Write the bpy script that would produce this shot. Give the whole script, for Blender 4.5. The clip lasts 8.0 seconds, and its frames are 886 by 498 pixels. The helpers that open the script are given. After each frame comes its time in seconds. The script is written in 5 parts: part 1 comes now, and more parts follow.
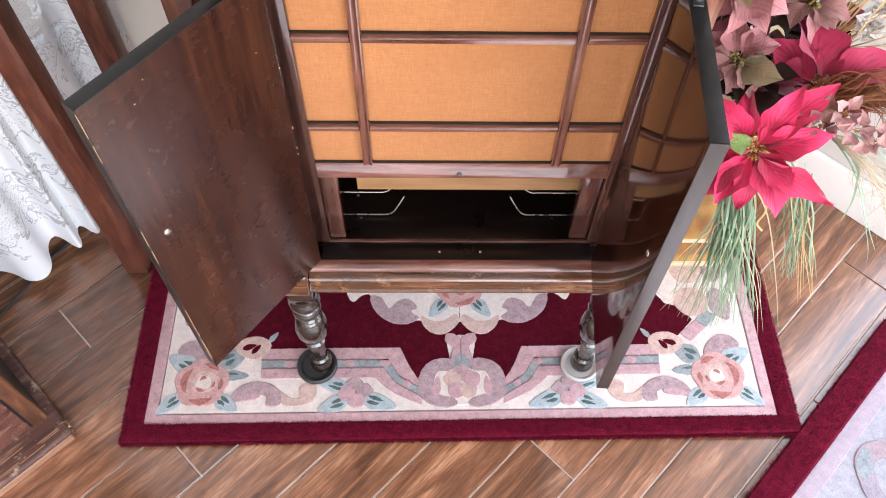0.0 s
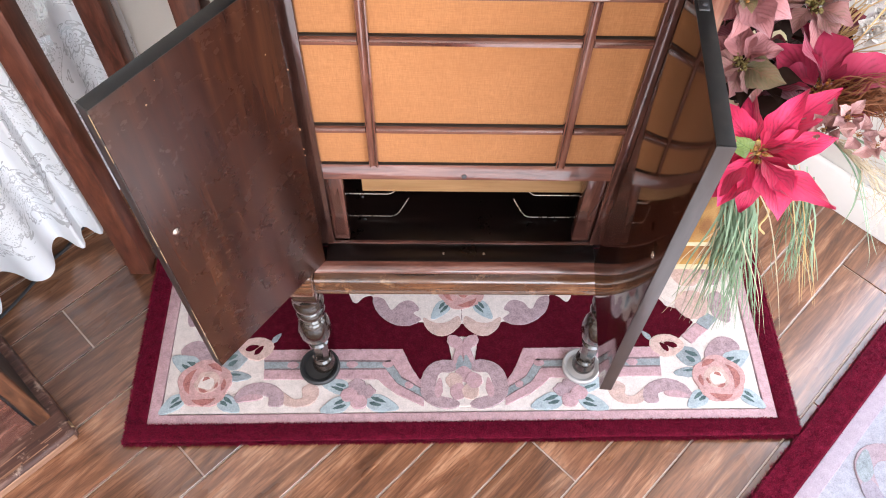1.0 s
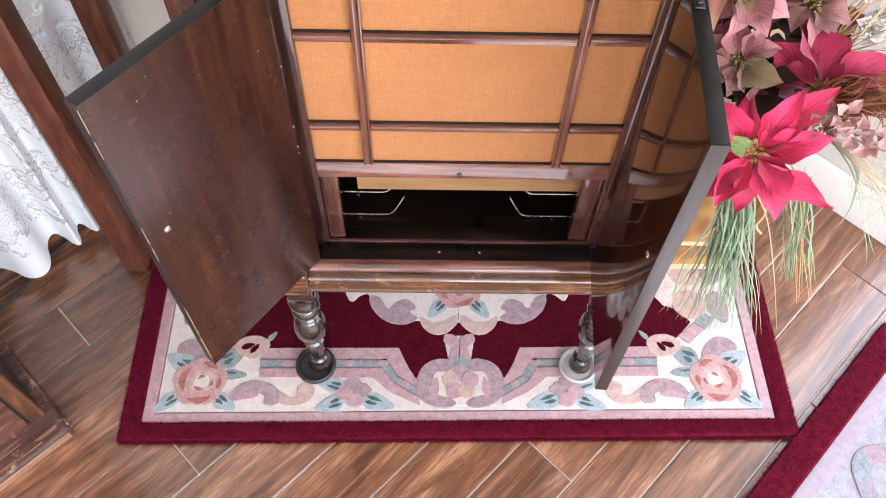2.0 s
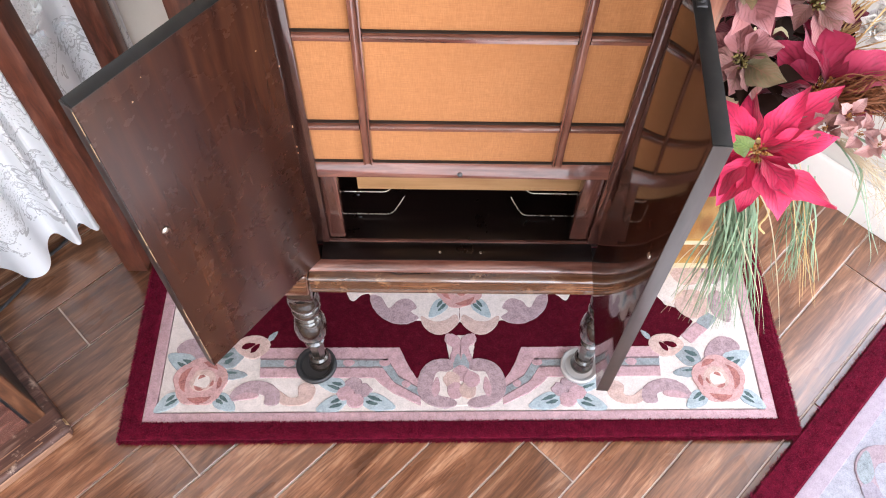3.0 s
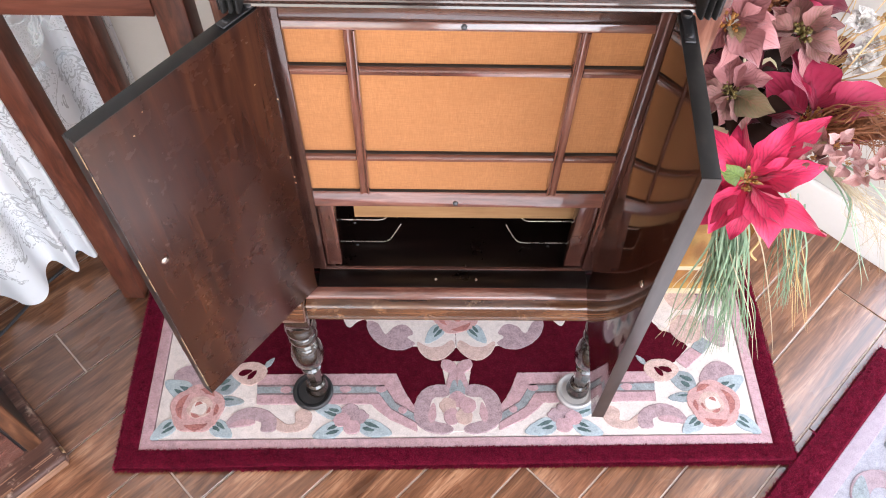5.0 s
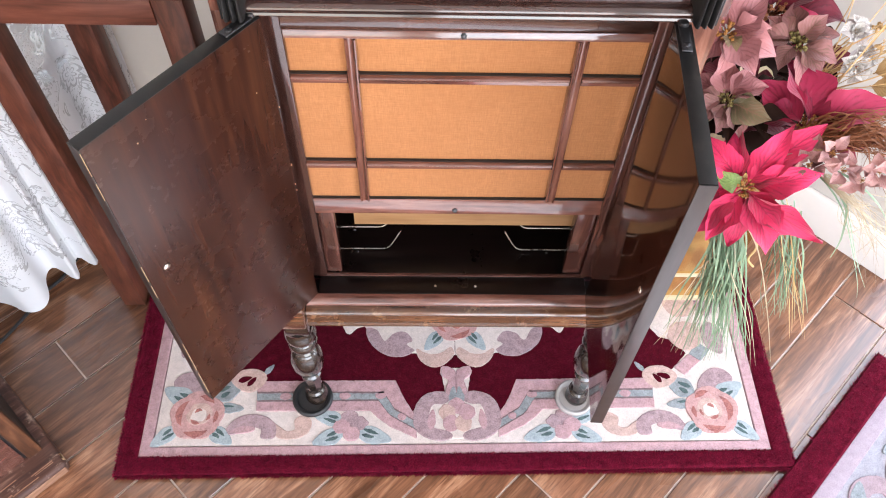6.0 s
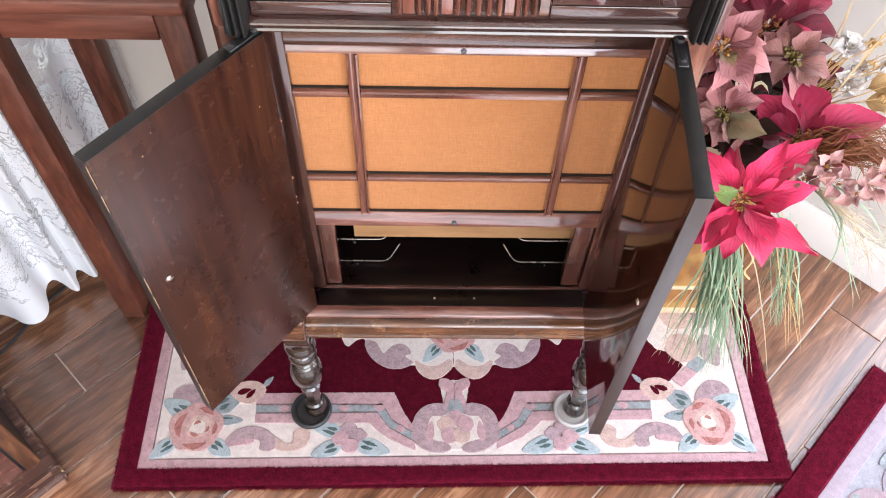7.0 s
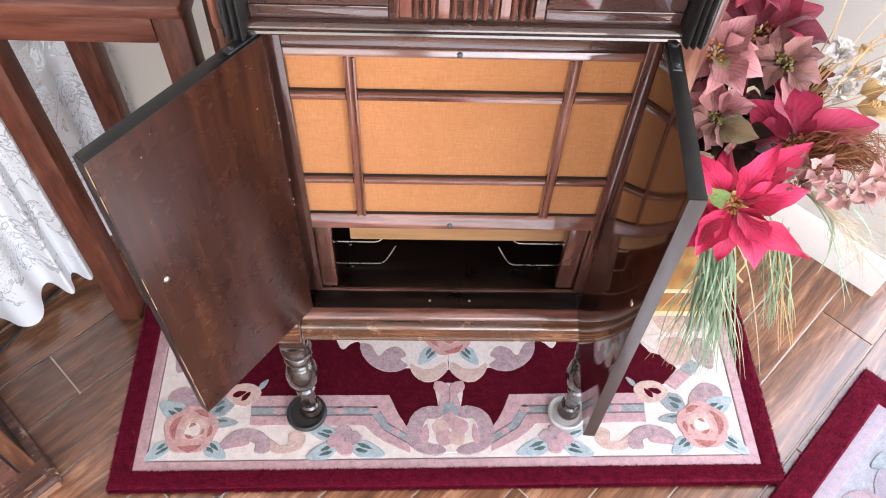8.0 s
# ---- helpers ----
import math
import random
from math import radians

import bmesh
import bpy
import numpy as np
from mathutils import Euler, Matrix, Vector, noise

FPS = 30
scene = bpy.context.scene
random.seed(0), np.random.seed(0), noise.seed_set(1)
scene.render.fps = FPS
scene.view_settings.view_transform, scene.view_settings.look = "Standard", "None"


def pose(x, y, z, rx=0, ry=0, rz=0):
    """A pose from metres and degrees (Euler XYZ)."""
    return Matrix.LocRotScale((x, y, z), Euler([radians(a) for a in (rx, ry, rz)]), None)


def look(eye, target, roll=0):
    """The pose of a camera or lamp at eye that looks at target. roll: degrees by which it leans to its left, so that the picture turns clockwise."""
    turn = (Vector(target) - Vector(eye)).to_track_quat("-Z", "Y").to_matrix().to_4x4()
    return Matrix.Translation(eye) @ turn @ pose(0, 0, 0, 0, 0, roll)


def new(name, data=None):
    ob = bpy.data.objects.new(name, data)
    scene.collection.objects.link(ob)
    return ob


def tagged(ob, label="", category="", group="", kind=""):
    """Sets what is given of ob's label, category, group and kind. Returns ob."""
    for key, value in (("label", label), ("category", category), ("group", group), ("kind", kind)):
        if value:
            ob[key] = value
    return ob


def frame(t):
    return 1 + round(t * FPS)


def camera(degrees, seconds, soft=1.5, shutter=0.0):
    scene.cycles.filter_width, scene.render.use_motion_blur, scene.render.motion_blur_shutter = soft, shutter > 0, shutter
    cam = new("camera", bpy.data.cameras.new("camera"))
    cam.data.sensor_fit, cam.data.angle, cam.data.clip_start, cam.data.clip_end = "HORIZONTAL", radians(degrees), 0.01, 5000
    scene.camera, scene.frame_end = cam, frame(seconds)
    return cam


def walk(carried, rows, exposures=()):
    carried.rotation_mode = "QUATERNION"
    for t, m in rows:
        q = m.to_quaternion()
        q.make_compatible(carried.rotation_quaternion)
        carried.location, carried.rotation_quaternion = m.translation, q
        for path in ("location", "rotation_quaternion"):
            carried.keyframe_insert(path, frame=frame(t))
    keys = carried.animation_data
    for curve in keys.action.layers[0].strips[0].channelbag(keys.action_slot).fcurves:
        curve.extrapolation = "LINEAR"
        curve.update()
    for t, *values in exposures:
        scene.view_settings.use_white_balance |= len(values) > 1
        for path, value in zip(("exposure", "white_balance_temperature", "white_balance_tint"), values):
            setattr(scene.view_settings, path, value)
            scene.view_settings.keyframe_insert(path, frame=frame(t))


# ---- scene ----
cam = camera(58.2, 8.0, soft=1.05)

PATH = [
    (0, (-0.05, -0.807, 1.743), (-0.019, 0.25, 0.044), 1.6),
    (0.5, (-0.055, -0.811, 1.746), (-0.021, 0.25, 0.051), 1.9),
    (1, (-0.062, -0.814, 1.748), (-0.025, 0.25, 0.054), 2.1),
    (1.5, (-0.057, -0.813, 1.746), (-0.021, 0.25, 0.053), 2.3),
    (3, (-0.048, -0.801, 1.738), (-0.02, 0.253, 0.039), 1.9),
    (3.5, (-0.046, -0.796, 1.742), (-0.019, 0.267, 0.048), 1.7),
    (4, (-0.043, -0.795, 1.749), (-0.012, 0.286, 0.067), 1.9),
    (4.5, (-0.045, -0.798, 1.753), (-0.011, 0.296, 0.079), 2.0),
    (6, (-0.05, -0.809, 1.762), (-0.009, 0.31, 0.105), 2.2),
    (6.5, (-0.051, -0.813, 1.767), (-0.008, 0.32, 0.119), 2.3),
    (7, (-0.054, -0.817, 1.771), (-0.006, 0.329, 0.133), 2.5),
    (7.5, (-0.056, -0.821, 1.773), (-0.001, 0.332, 0.14), 2.8),
    (8, (-0.057, -0.826, 1.775), (0.006, 0.331, 0.145), 3.2),
]
walk(cam, [(t, look(eye, target, roll)) for t, eye, target, roll in PATH])

# ---------------------------------------------------------------- light
# The floor plan lies at 45 degrees: s runs along (1, 1), n along (-1, 1).
Q = math.sqrt(0.5)


def plan(s, n, z=0.0):
    return Vector(((s - n) * Q, (s + n) * Q, z))


world = bpy.data.worlds.new("world")
scene.world = world
world.use_nodes = True
sky = world.node_tree.nodes.new("ShaderNodeTexSky")
sky.sky_type, sky.sun_disc = "NISHITA", False
sky.sun_elevation, sky.sun_rotation = radians(42), radians(132)
world.node_tree.nodes["Background"].inputs["Strength"].default_value = 0.05
world.node_tree.links.new(sky.outputs[0], world.node_tree.nodes["Background"].inputs["Color"])


def window_light(name, eye, target, wide, high, watts, colour):
    d = bpy.data.lights.new(name, "AREA")
    d.shape, d.size, d.size_y, d.energy, d.color = "RECTANGLE", wide, high, watts, colour
    ob = new(name, d)
    ob.matrix_world = look(eye, target)
    return ob


window_light("south_window_light", plan(-1.5, -3.06, 1.35), plan(-1.5, 0, 1.35), 3.1, 1.75, 17.5, (0.88, 0.91, 1.0))
window_light("west_window_light", plan(-3.26, -1.85, 1.5), plan(0, -1.85, 1.5), 2.2, 1.5, 5.2, (1.0, 0.93, 0.87))
window_light("east_window_light", plan(1.72, -1.78, 1.30), plan(0, -1.78, 1.30), 2.2, 2.4, 15.5, (0.80, 0.86, 1.0))
window_light("lace_window_light", plan(-0.75, 1.08, 1.3), plan(-0.75, 0, 1.3), 1.1, 1.7, 1.4, (0.95, 0.97, 1.0))
# the sun falls through the south window onto the large rug
sun = bpy.data.lights.new("sun", "SUN")
sun.energy, sun.angle, sun.color = 5.0, radians(0.5), (1.0, 0.95, 0.88)
new("sun", sun).matrix_world = look(plan(0.05, -1.0, 0.9) * 6, (0, 0, 0))
scene.view_settings.exposure = 2.97


# ---------------------------------------------------------------- materials
class Mat:
    """A Principled material with short helpers for its nodes."""

    def __init__(self, name, rough=0.5, metal=0.0):
        self.m = bpy.data.materials.new(name)
        self.m.use_nodes = True
        self.t = self.m.node_tree
        self.b = self.t.nodes["Principled BSDF"]
        self.b.inputs["Roughness"].default_value = rough
        self.b.inputs["Metallic"].default_value = metal

    def add(self, kind, **values):
        n = self.t.nodes.new("ShaderNode" + kind)
        for k, v in values.items():
            key = int(k[1:]) if k[0] == "i" and k[1:].isdigit() else k.replace("_", " ")
            n.inputs[key].default_value = v
        return n

    def link(self, a, b):
        self.t.links.new(a, b)

    def coords(self, scale=(1, 1, 1), kind="Object", turn=(0, 0, 0)):
        c, m = self.add("TexCoord"), self.add("Mapping")
        m.inputs["Scale"].default_value = scale
        m.inputs["Rotation"].default_value = turn
        self.link(c.outputs[kind], m.inputs["Vector"])
        return m.outputs[0]

    def noise(self, where, scale, detail=4.0, rough=0.55, distort=0.0):
        n = self.add("TexNoise", Scale=scale, Detail=detail, Roughness=rough, Distortion=distort)
        self.link(where, n.inputs["Vector"])
        return n.outputs["Fac"]

    def ramp(self, fac, stops):
        r = self.add("ValToRGB")
        e = r.color_ramp.elements
        while len(e) < len(stops):
            e.new(0.5)
        for x, (p, c) in zip(e, stops):
            x.position, x.color = p, (*c, 1)
        self.link(fac, r.inputs["Fac"])
        return r.outputs["Color"]

    def mix(self, fac, a, b, how="MIX"):
        x = self.add("Mix")
        x.data_type, x.blend_type = "RGBA", how
        for v, s in ((fac, x.inputs[0]), (a, x.inputs[6]), (b, x.inputs[7])):
            if isinstance(v, (int, float)):
                s.default_value = v
            elif isinstance(v, tuple):
                s.default_value = (*v, 1)
            else:
                self.link(v, s)
        return x.outputs[2]

    def math(self, how, a, b=0.0):
        x = self.add("Math")
        x.operation = how
        for v, s in ((a, x.inputs[0]), (b, x.inputs[1])):
            if isinstance(v, (int, float)):
                s.default_value = v
            else:
                self.link(v, s)
        return x.outputs[0]

    def colour(self, c):
        if isinstance(c, tuple):
            self.b.inputs["Base Color"].default_value = (*c, 1)
        else:
            self.link(c, self.b.inputs["Base Color"])
        return self

    def rough(self, fac, low, high):
        r = self.add("MapRange", To_Min=low, To_Max=high)
        self.link(fac, r.inputs["Value"])
        self.link(r.outputs[0], self.b.inputs["Roughness"])
        return self

    def bump(self, fac, strength, distance):
        n = self.add("Bump", Strength=strength, Distance=distance)
        self.link(fac, n.inputs["Height"])
        self.link(n.outputs[0], self.b.inputs["Normal"])
        return self

    def set(self, **values):
        for k, v in values.items():
            self.b.inputs[k.replace("_", " ")].default_value = v
        return self


def wood(name, dark, mid, light, stretch, low=0.16, high=0.34, coat=0.25, wear=None, relief=0.12, polish=0.12):
    """Stained, varnished wood: grain drawn out along one axis, slow colour drift, fine pores, scuffs."""
    w = Mat(name)
    v = w.coords(stretch)
    grain = w.noise(v, 1.0, 6, 0.6, 0.6)
    slow = w.noise(w.coords((5, 5, 3)), 1.0, 3)
    pores = w.noise(w.coords(tuple(4 * q for q in stretch)), 1.0, 3, 0.7)
    c = w.ramp(grain, [(0.3, dark), (0.55, mid), (0.78, light)])
    c = w.mix(w.math("MULTIPLY", slow, 0.55), c, dark)
    if wear:
        scuff = w.noise(w.coords((26, 26, 26)), 1.0, 8, 0.75)
        c = w.mix(w.ramp(scuff, [(0.56, (0, 0, 0)), (0.68, (0.75, 0.75, 0.75))]), c, wear)
    w.colour(c).rough(w.noise(w.coords((14, 14, 14)), 1.0, 5, 0.65), low, high).bump(pores, relief, 0.001)
    return w.set(Coat_Weight=coat, Coat_Roughness=polish).m


ACROSS, UPRIGHT, DEEP = (7, 60, 60), (60, 60, 6), (60, 7, 60)
WOOD_X = wood("mahogany along x", (0.026, 0.010, 0.008), (0.100, 0.038, 0.028), (0.22, 0.092, 0.066), ACROSS, 0.14, 0.26, 0.6, None, 0.06, 0.07)
WOOD_Z = wood("mahogany upright", (0.026, 0.010, 0.008), (0.100, 0.038, 0.028), (0.22, 0.092, 0.066), UPRIGHT, 0.14, 0.26, 0.6, None, 0.06, 0.07)
SHADED_Z = wood("shaded mahogany upright", (0.014, 0.006, 0.005), (0.050, 0.020, 0.015), (0.12, 0.050, 0.036), UPRIGHT, 0.12, 0.24, 0.8, None, 0.05, 0.06)
DARK_X = wood("dark mahogany along x", (0.014, 0.006, 0.005), (0.050, 0.020, 0.015), (0.12, 0.050, 0.036), ACROSS, 0.10, 0.22, 1.0, None, 0.04, 0.05)
PANEL = wood("glossy panel veneer", (0.032, 0.016, 0.014), (0.080, 0.042, 0.038), (0.15, 0.078, 0.068), (4, 40, 40), 0.05, 0.12, 1.0, None, 0.0, 0.03)
RED_Z = wood("red mahogany upright", (0.060, 0.021, 0.015), (0.200, 0.078, 0.054), (0.38, 0.175, 0.125), UPRIGHT, 0.06, 0.15, 1.0, None, 0.05, 0.05)
RED_X = wood("red mahogany along x", (0.060, 0.021, 0.016), (0.200, 0.080, 0.058), (0.38, 0.180, 0.135), ACROSS, 0.06, 0.15, 1.0, None, 0.05, 0.05)
WORN_X = wood("worn golden mahogany", (0.035, 0.014, 0.007), (0.14, 0.058, 0.027), (0.28, 0.13, 0.057), ACROSS, 0.10, 0.24, 1.0, (0.27, 0.15, 0.075), 0.06, 0.07)
DOOR = wood("door veneer", (0.016, 0.0055, 0.004), (0.044, 0.0145, 0.0082), (0.096, 0.034, 0.0160), (40, 40, 2.6), 0.22, 0.32, 0.0, None, 0.02)
DOOR_GLOSS = wood("polished door veneer", (0.018, 0.006, 0.004), (0.040, 0.013, 0.007), (0.075, 0.025, 0.012), (30, 30, 1.5), 0.05, 0.11, 0.0, None, 0.0)
DOOR.node_tree.nodes["Principled BSDF"].inputs["Specular IOR Level"].default_value = 0.32
DOOR_GLOSS.node_tree.nodes["Principled BSDF"].inputs["Specular IOR Level"].default_value = 0.36
EDGE = wood("black stained edge and shaded side", (0.007, 0.007, 0.007), (0.014, 0.013, 0.0125), (0.036, 0.030, 0.026), (30, 30, 30), 0.32, 0.55, 0.05)
EDGE.node_tree.nodes["Principled BSDF"].inputs["Specular IOR Level"].default_value = 0.3
# greyer copy of EDGE: light on the front-facing edge sits in the colour
FREE = wood("stained edge greyed as lit", (0.011, 0.010, 0.010), (0.028, 0.024, 0.025), (0.056, 0.047, 0.046), (40, 40, 8), 0.28, 0.45, 0.1)
TURNED = wood("turned dark wood", (0.010, 0.007, 0.005), (0.022, 0.014, 0.010), (0.055, 0.032, 0.018), UPRIGHT, 0.10, 0.24, 1.0)
# dark wood, pushed to near black to carry the open bay's shade
INSIDE = wood("inside wood with bay shade", (0.003, 0.0016, 0.0013), (0.008, 0.0036, 0.003), (0.016, 0.007, 0.005), ACROSS, 0.20, 0.40, 0.05)
STOOL = wood("stool wood", (0.045, 0.013, 0.008), (0.15, 0.046, 0.026), (0.27, 0.10, 0.060), (70, 70, 12), 0.30, 0.48, 0.1)
STOOL_X = wood("stool wood along x", (0.09, 0.027, 0.017), (0.23, 0.078, 0.050), (0.36, 0.15, 0.10), ACROSS, 0.30, 0.48, 0.1)
WORN = wood("bare worn wood", (0.030, 0.012, 0.009), (0.13, 0.056, 0.038), (0.50, 0.32, 0.23), (5, 60, 60), 0.45, 0.7, 0.0, wear=(0.58, 0.42, 0.32))
RIM = wood("orange worn wood", (0.045, 0.017, 0.009), (0.15, 0.058, 0.027), (0.36, 0.17, 0.085), (70, 70, 8), 0.35, 0.6, 0.05)
BARE = wood("bare pale wood", (0.20, 0.095, 0.055), (0.42, 0.24, 0.15), (0.58, 0.40, 0.29), (6, 60, 60), 0.5, 0.7, 0.0)
PLY = wood("bare plywood", (0.24, 0.125, 0.05), (0.34, 0.19, 0.085), (0.42, 0.25, 0.12), ACROSS, 0.5, 0.7, 0.0)
RAW = wood("raw pale wood", (0.42, 0.26, 0.14), (0.55, 0.38, 0.22), (0.66, 0.5, 0.32), UPRIGHT, 0.5, 0.75, 0.0)

cloth = Mat("grille cloth", 0.85)
_weft = cloth.noise(cloth.coords((80, 80, 950)), 1.0, 2, 0.6)
_warp = cloth.noise(cloth.coords((950, 80, 80)), 1.0, 2, 0.6)
_weave = cloth.math("ADD", _weft, _warp)
_slow = cloth.noise(cloth.coords((6, 6, 9)), 1.0, 5, 0.6)
_spots = cloth.noise(cloth.coords((60, 60, 60)), 1.0, 4, 0.7)
_c = cloth.ramp(cloth.math("MULTIPLY", _weave, 0.5), [(0.30, (0.29, 0.114, 0.036)), (0.5, (0.375, 0.154, 0.051)), (0.70, (0.46, 0.200, 0.071))])
_c = cloth.mix(cloth.ramp(_slow, [(0.4, (0, 0, 0)), (0.7, (0.45, 0.45, 0.45))]), _c, (0.31, 0.118, 0.034))
_c = cloth.mix(cloth.ramp(_spots, [(0.74, (0, 0, 0)), (0.80, (0.4, 0.4, 0.4))]), _c, (0.31, 0.125, 0.04))
cloth.colour(_c).bump(_weave, 0.15, 0.0005).set(Sheen_Weight=0.2)
CLOTH = cloth.m


def metal(name, c, rough=0.25):
    w = Mat(name, rough, 1.0)
    n = w.noise(w.coords((60, 60, 60)), 1.0, 5, 0.7)
    w.colour(w.mix(w.math("MULTIPLY", n, 0.4), c, tuple(0.45 * q for q in c))).rough(n, rough * 0.7, rough * 1.6)
    return w.m


NICKEL = metal("nickel", (0.62, 0.58, 0.52))
BRASS = metal("brass", (0.72, 0.46, 0.17), 0.16)
BLACK_METAL = metal("blackened metal", (0.09, 0.09, 0.095), 0.4)


def plain(name, a, b, rough=0.6, scale=40, bump=0.1, **more):
    """Two close tones mottled at two scales."""
    w = Mat(name, rough)
    n, s = w.noise(w.coords((scale,) * 3), 1.0, 5, 0.65), w.noise(w.coords((2.2,) * 3), 1.0, 3)
    c = w.mix(n, a, b)
    w.colour(w.mix(w.math("MULTIPLY", s, 0.4), c, b)).bump(n, bump, 0.001).set(**more)
    return w.m


WALL = plain("cream wall paint", (0.70, 0.65, 0.58), (0.66, 0.61, 0.54), 0.75, 120, 0.12)
# right-hand walls: their dimmer, cooler light is put into a second paint colour
WALL_DIM = plain("cream wall paint dimmed and cooled", (0.58, 0.56, 0.53), (0.54, 0.52, 0.49), 0.75, 120, 0.12)
CEILING = plain("white ceiling", (0.82, 0.80, 0.77), (0.78, 0.76, 0.73), 0.85, 90, 0.15)
TRIM = plain("white trim paint", (0.80, 0.79, 0.77), (0.75, 0.74, 0.72), 0.4, 50, 0.03)
RUBBER = plain("black rubber", (0.014, 0.014, 0.015), (0.022, 0.022, 0.024), 0.5, 90, 0.1)
PLASTIC = plain("milky plastic", (0.62, 0.60, 0.58), (0.52, 0.50, 0.49), 0.25, 30, 0.02, Transmission_Weight=0.25)
CREAM = plain("cream ceramic", (0.66, 0.56, 0.38), (0.58, 0.48, 0.31), 0.3, 20, 0.02)
GROUT = plain("grout", (0.66, 0.56, 0.49), (0.56, 0.47, 0.41), 0.85, 200, 0.3)

glass = Mat("window glass", 0.02)
glass.colour((0.95, 0.97, 0.97)).set(Transmission_Weight=1.0, IOR=1.45)
GLASS = glass.m

# wood-look floor tile: every tile takes its own tone and its own stretch of the grain
tile = Mat("wood look tile", 0.3)
_info = tile.add("ObjectInfo")
_shift = tile.add("CombineXYZ")
for _k, _f in enumerate((37.0, 19.0, 0.0)):
    tile.link(tile.math("MULTIPLY", _info.outputs["Random"], _f), _shift.inputs[_k])
_add = tile.add("VectorMath")
tile.link(tile.coords((1, 1, 1)), _add.inputs[0])
tile.link(_shift.outputs[0], _add.inputs[1])


def _scaled(scale):
    m = tile.add("Mapping")
    m.inputs["Scale"].default_value = scale
    tile.link(_add.outputs[0], m.inputs["Vector"])
    return m.outputs[0]


_grain = tile.noise(_scaled((2.4, 20, 3)), 1.0, 6, 0.6, 1.9)
_fine = tile.noise(_scaled((14, 210, 10)), 1.0, 4, 0.7)
_cloud = tile.noise(_scaled((3, 9, 3)), 1.0, 3)
_c = tile.ramp(_grain, [(0.32, (0.046, 0.019, 0.010)), (0.43, (0.145, 0.062, 0.032)), (0.55, (0.275, 0.125, 0.066)), (0.68, (0.47, 0.255, 0.150))])
_c = tile.mix(tile.ramp(_fine, [(0.46, (0, 0, 0)), (0.66, (0.75, 0.75, 0.75))]), _c, (0.070, 0.030, 0.017))
_c = tile.mix(tile.math("MULTIPLY", _cloud, 0.3), _c, (0.22, 0.100, 0.054))
_tone = tile.ramp(_info.outputs["Random"], [(0.0, (0.74, 0.72, 0.70)), (1.0, (1.12, 1.1, 1.08))])
tile.colour(tile.mix(1.0, _c, _tone, "MULTIPLY")).rough(_cloud, 0.22, 0.34).bump(_fine, 0.05, 0.001).set(Coat_Weight=1.0, Coat_Roughness=0.13, Coat_IOR=1.52, Specular_IOR_Level=0.35)
TILE = tile.m


def wool(name, c, vary=0.22, fluff=0.9):
    """Cut wool pile: clumped tufts, lighter tips."""
    w = Mat(name, 0.95)
    tuft = w.noise(w.coords((330, 330, 330)), 1.0, 3, 0.7)
    clump = w.noise(w.coords((55, 55, 55)), 1.0, 4, 0.65)
    drift = w.noise(w.coords((7, 7, 7)), 1.0, 3)
    vary *= 1.5
    dark, light = tuple((1 - 1.4 * vary) * q for q in c), tuple(min(1, (1 + vary) * q + 0.006) for q in c)
    k = w.math("ADD", w.math("MULTIPLY", tuft, 0.55), w.math("MULTIPLY", clump, 0.45))
    col = w.ramp(k, [(0.34, dark), (0.52, c), (0.68, light)])
    w.colour(w.mix(w.math("MULTIPLY", drift, 0.3), col, dark)).bump(k, fluff, 0.003).set(Sheen_Weight=0.03, Sheen_Roughness=0.5, Specular_IOR_Level=0.05)
    return w.m


MAROON = wool("maroon wool", (0.138, 0.005, 0.022), 0.36)
# lighter red holds the sheen on the pile's tips
TUFT = wool("maroon wool tips with sheen", (0.185, 0.008, 0.033), 0.27)
LIT_TIPS = wool("lit maroon wool ends", (0.26, 0.010, 0.045), 0.34)
FIELD = wool("deep maroon wool", (0.072, 0.0016, 0.0095), 0.26)
IVORY = wool("ivory wool", (0.66, 0.59, 0.56), 0.12, 0.7)
GROOVE_SHADE = wool("groove shade wool", (0.21, 0.155, 0.165), 0.2, 0.6)
PINK = wool("pink wool", (0.49, 0.32, 0.345), 0.2, 0.6)
MAUVE = wool("mauve wool", (0.40, 0.29, 0.315), 0.24, 0.6)
GREY = wool("blue grey wool", (0.29, 0.325, 0.345), 0.22, 0.6)
SKYBLUE = wool("pale blue wool", (0.38, 0.445, 0.475), 0.18, 0.6)
GREEN = wool("dark green wool", (0.10, 0.15, 0.15), 0.3, 0.6)
SALMON = wool("salmon wool", (0.53, 0.325, 0.315), 0.2, 0.6)
BRICK = wool("brick red wool", (0.40, 0.17, 0.155), 0.28, 0.6)
PEACH = wool("peach wool", (0.55, 0.40, 0.36), 0.2, 0.6)


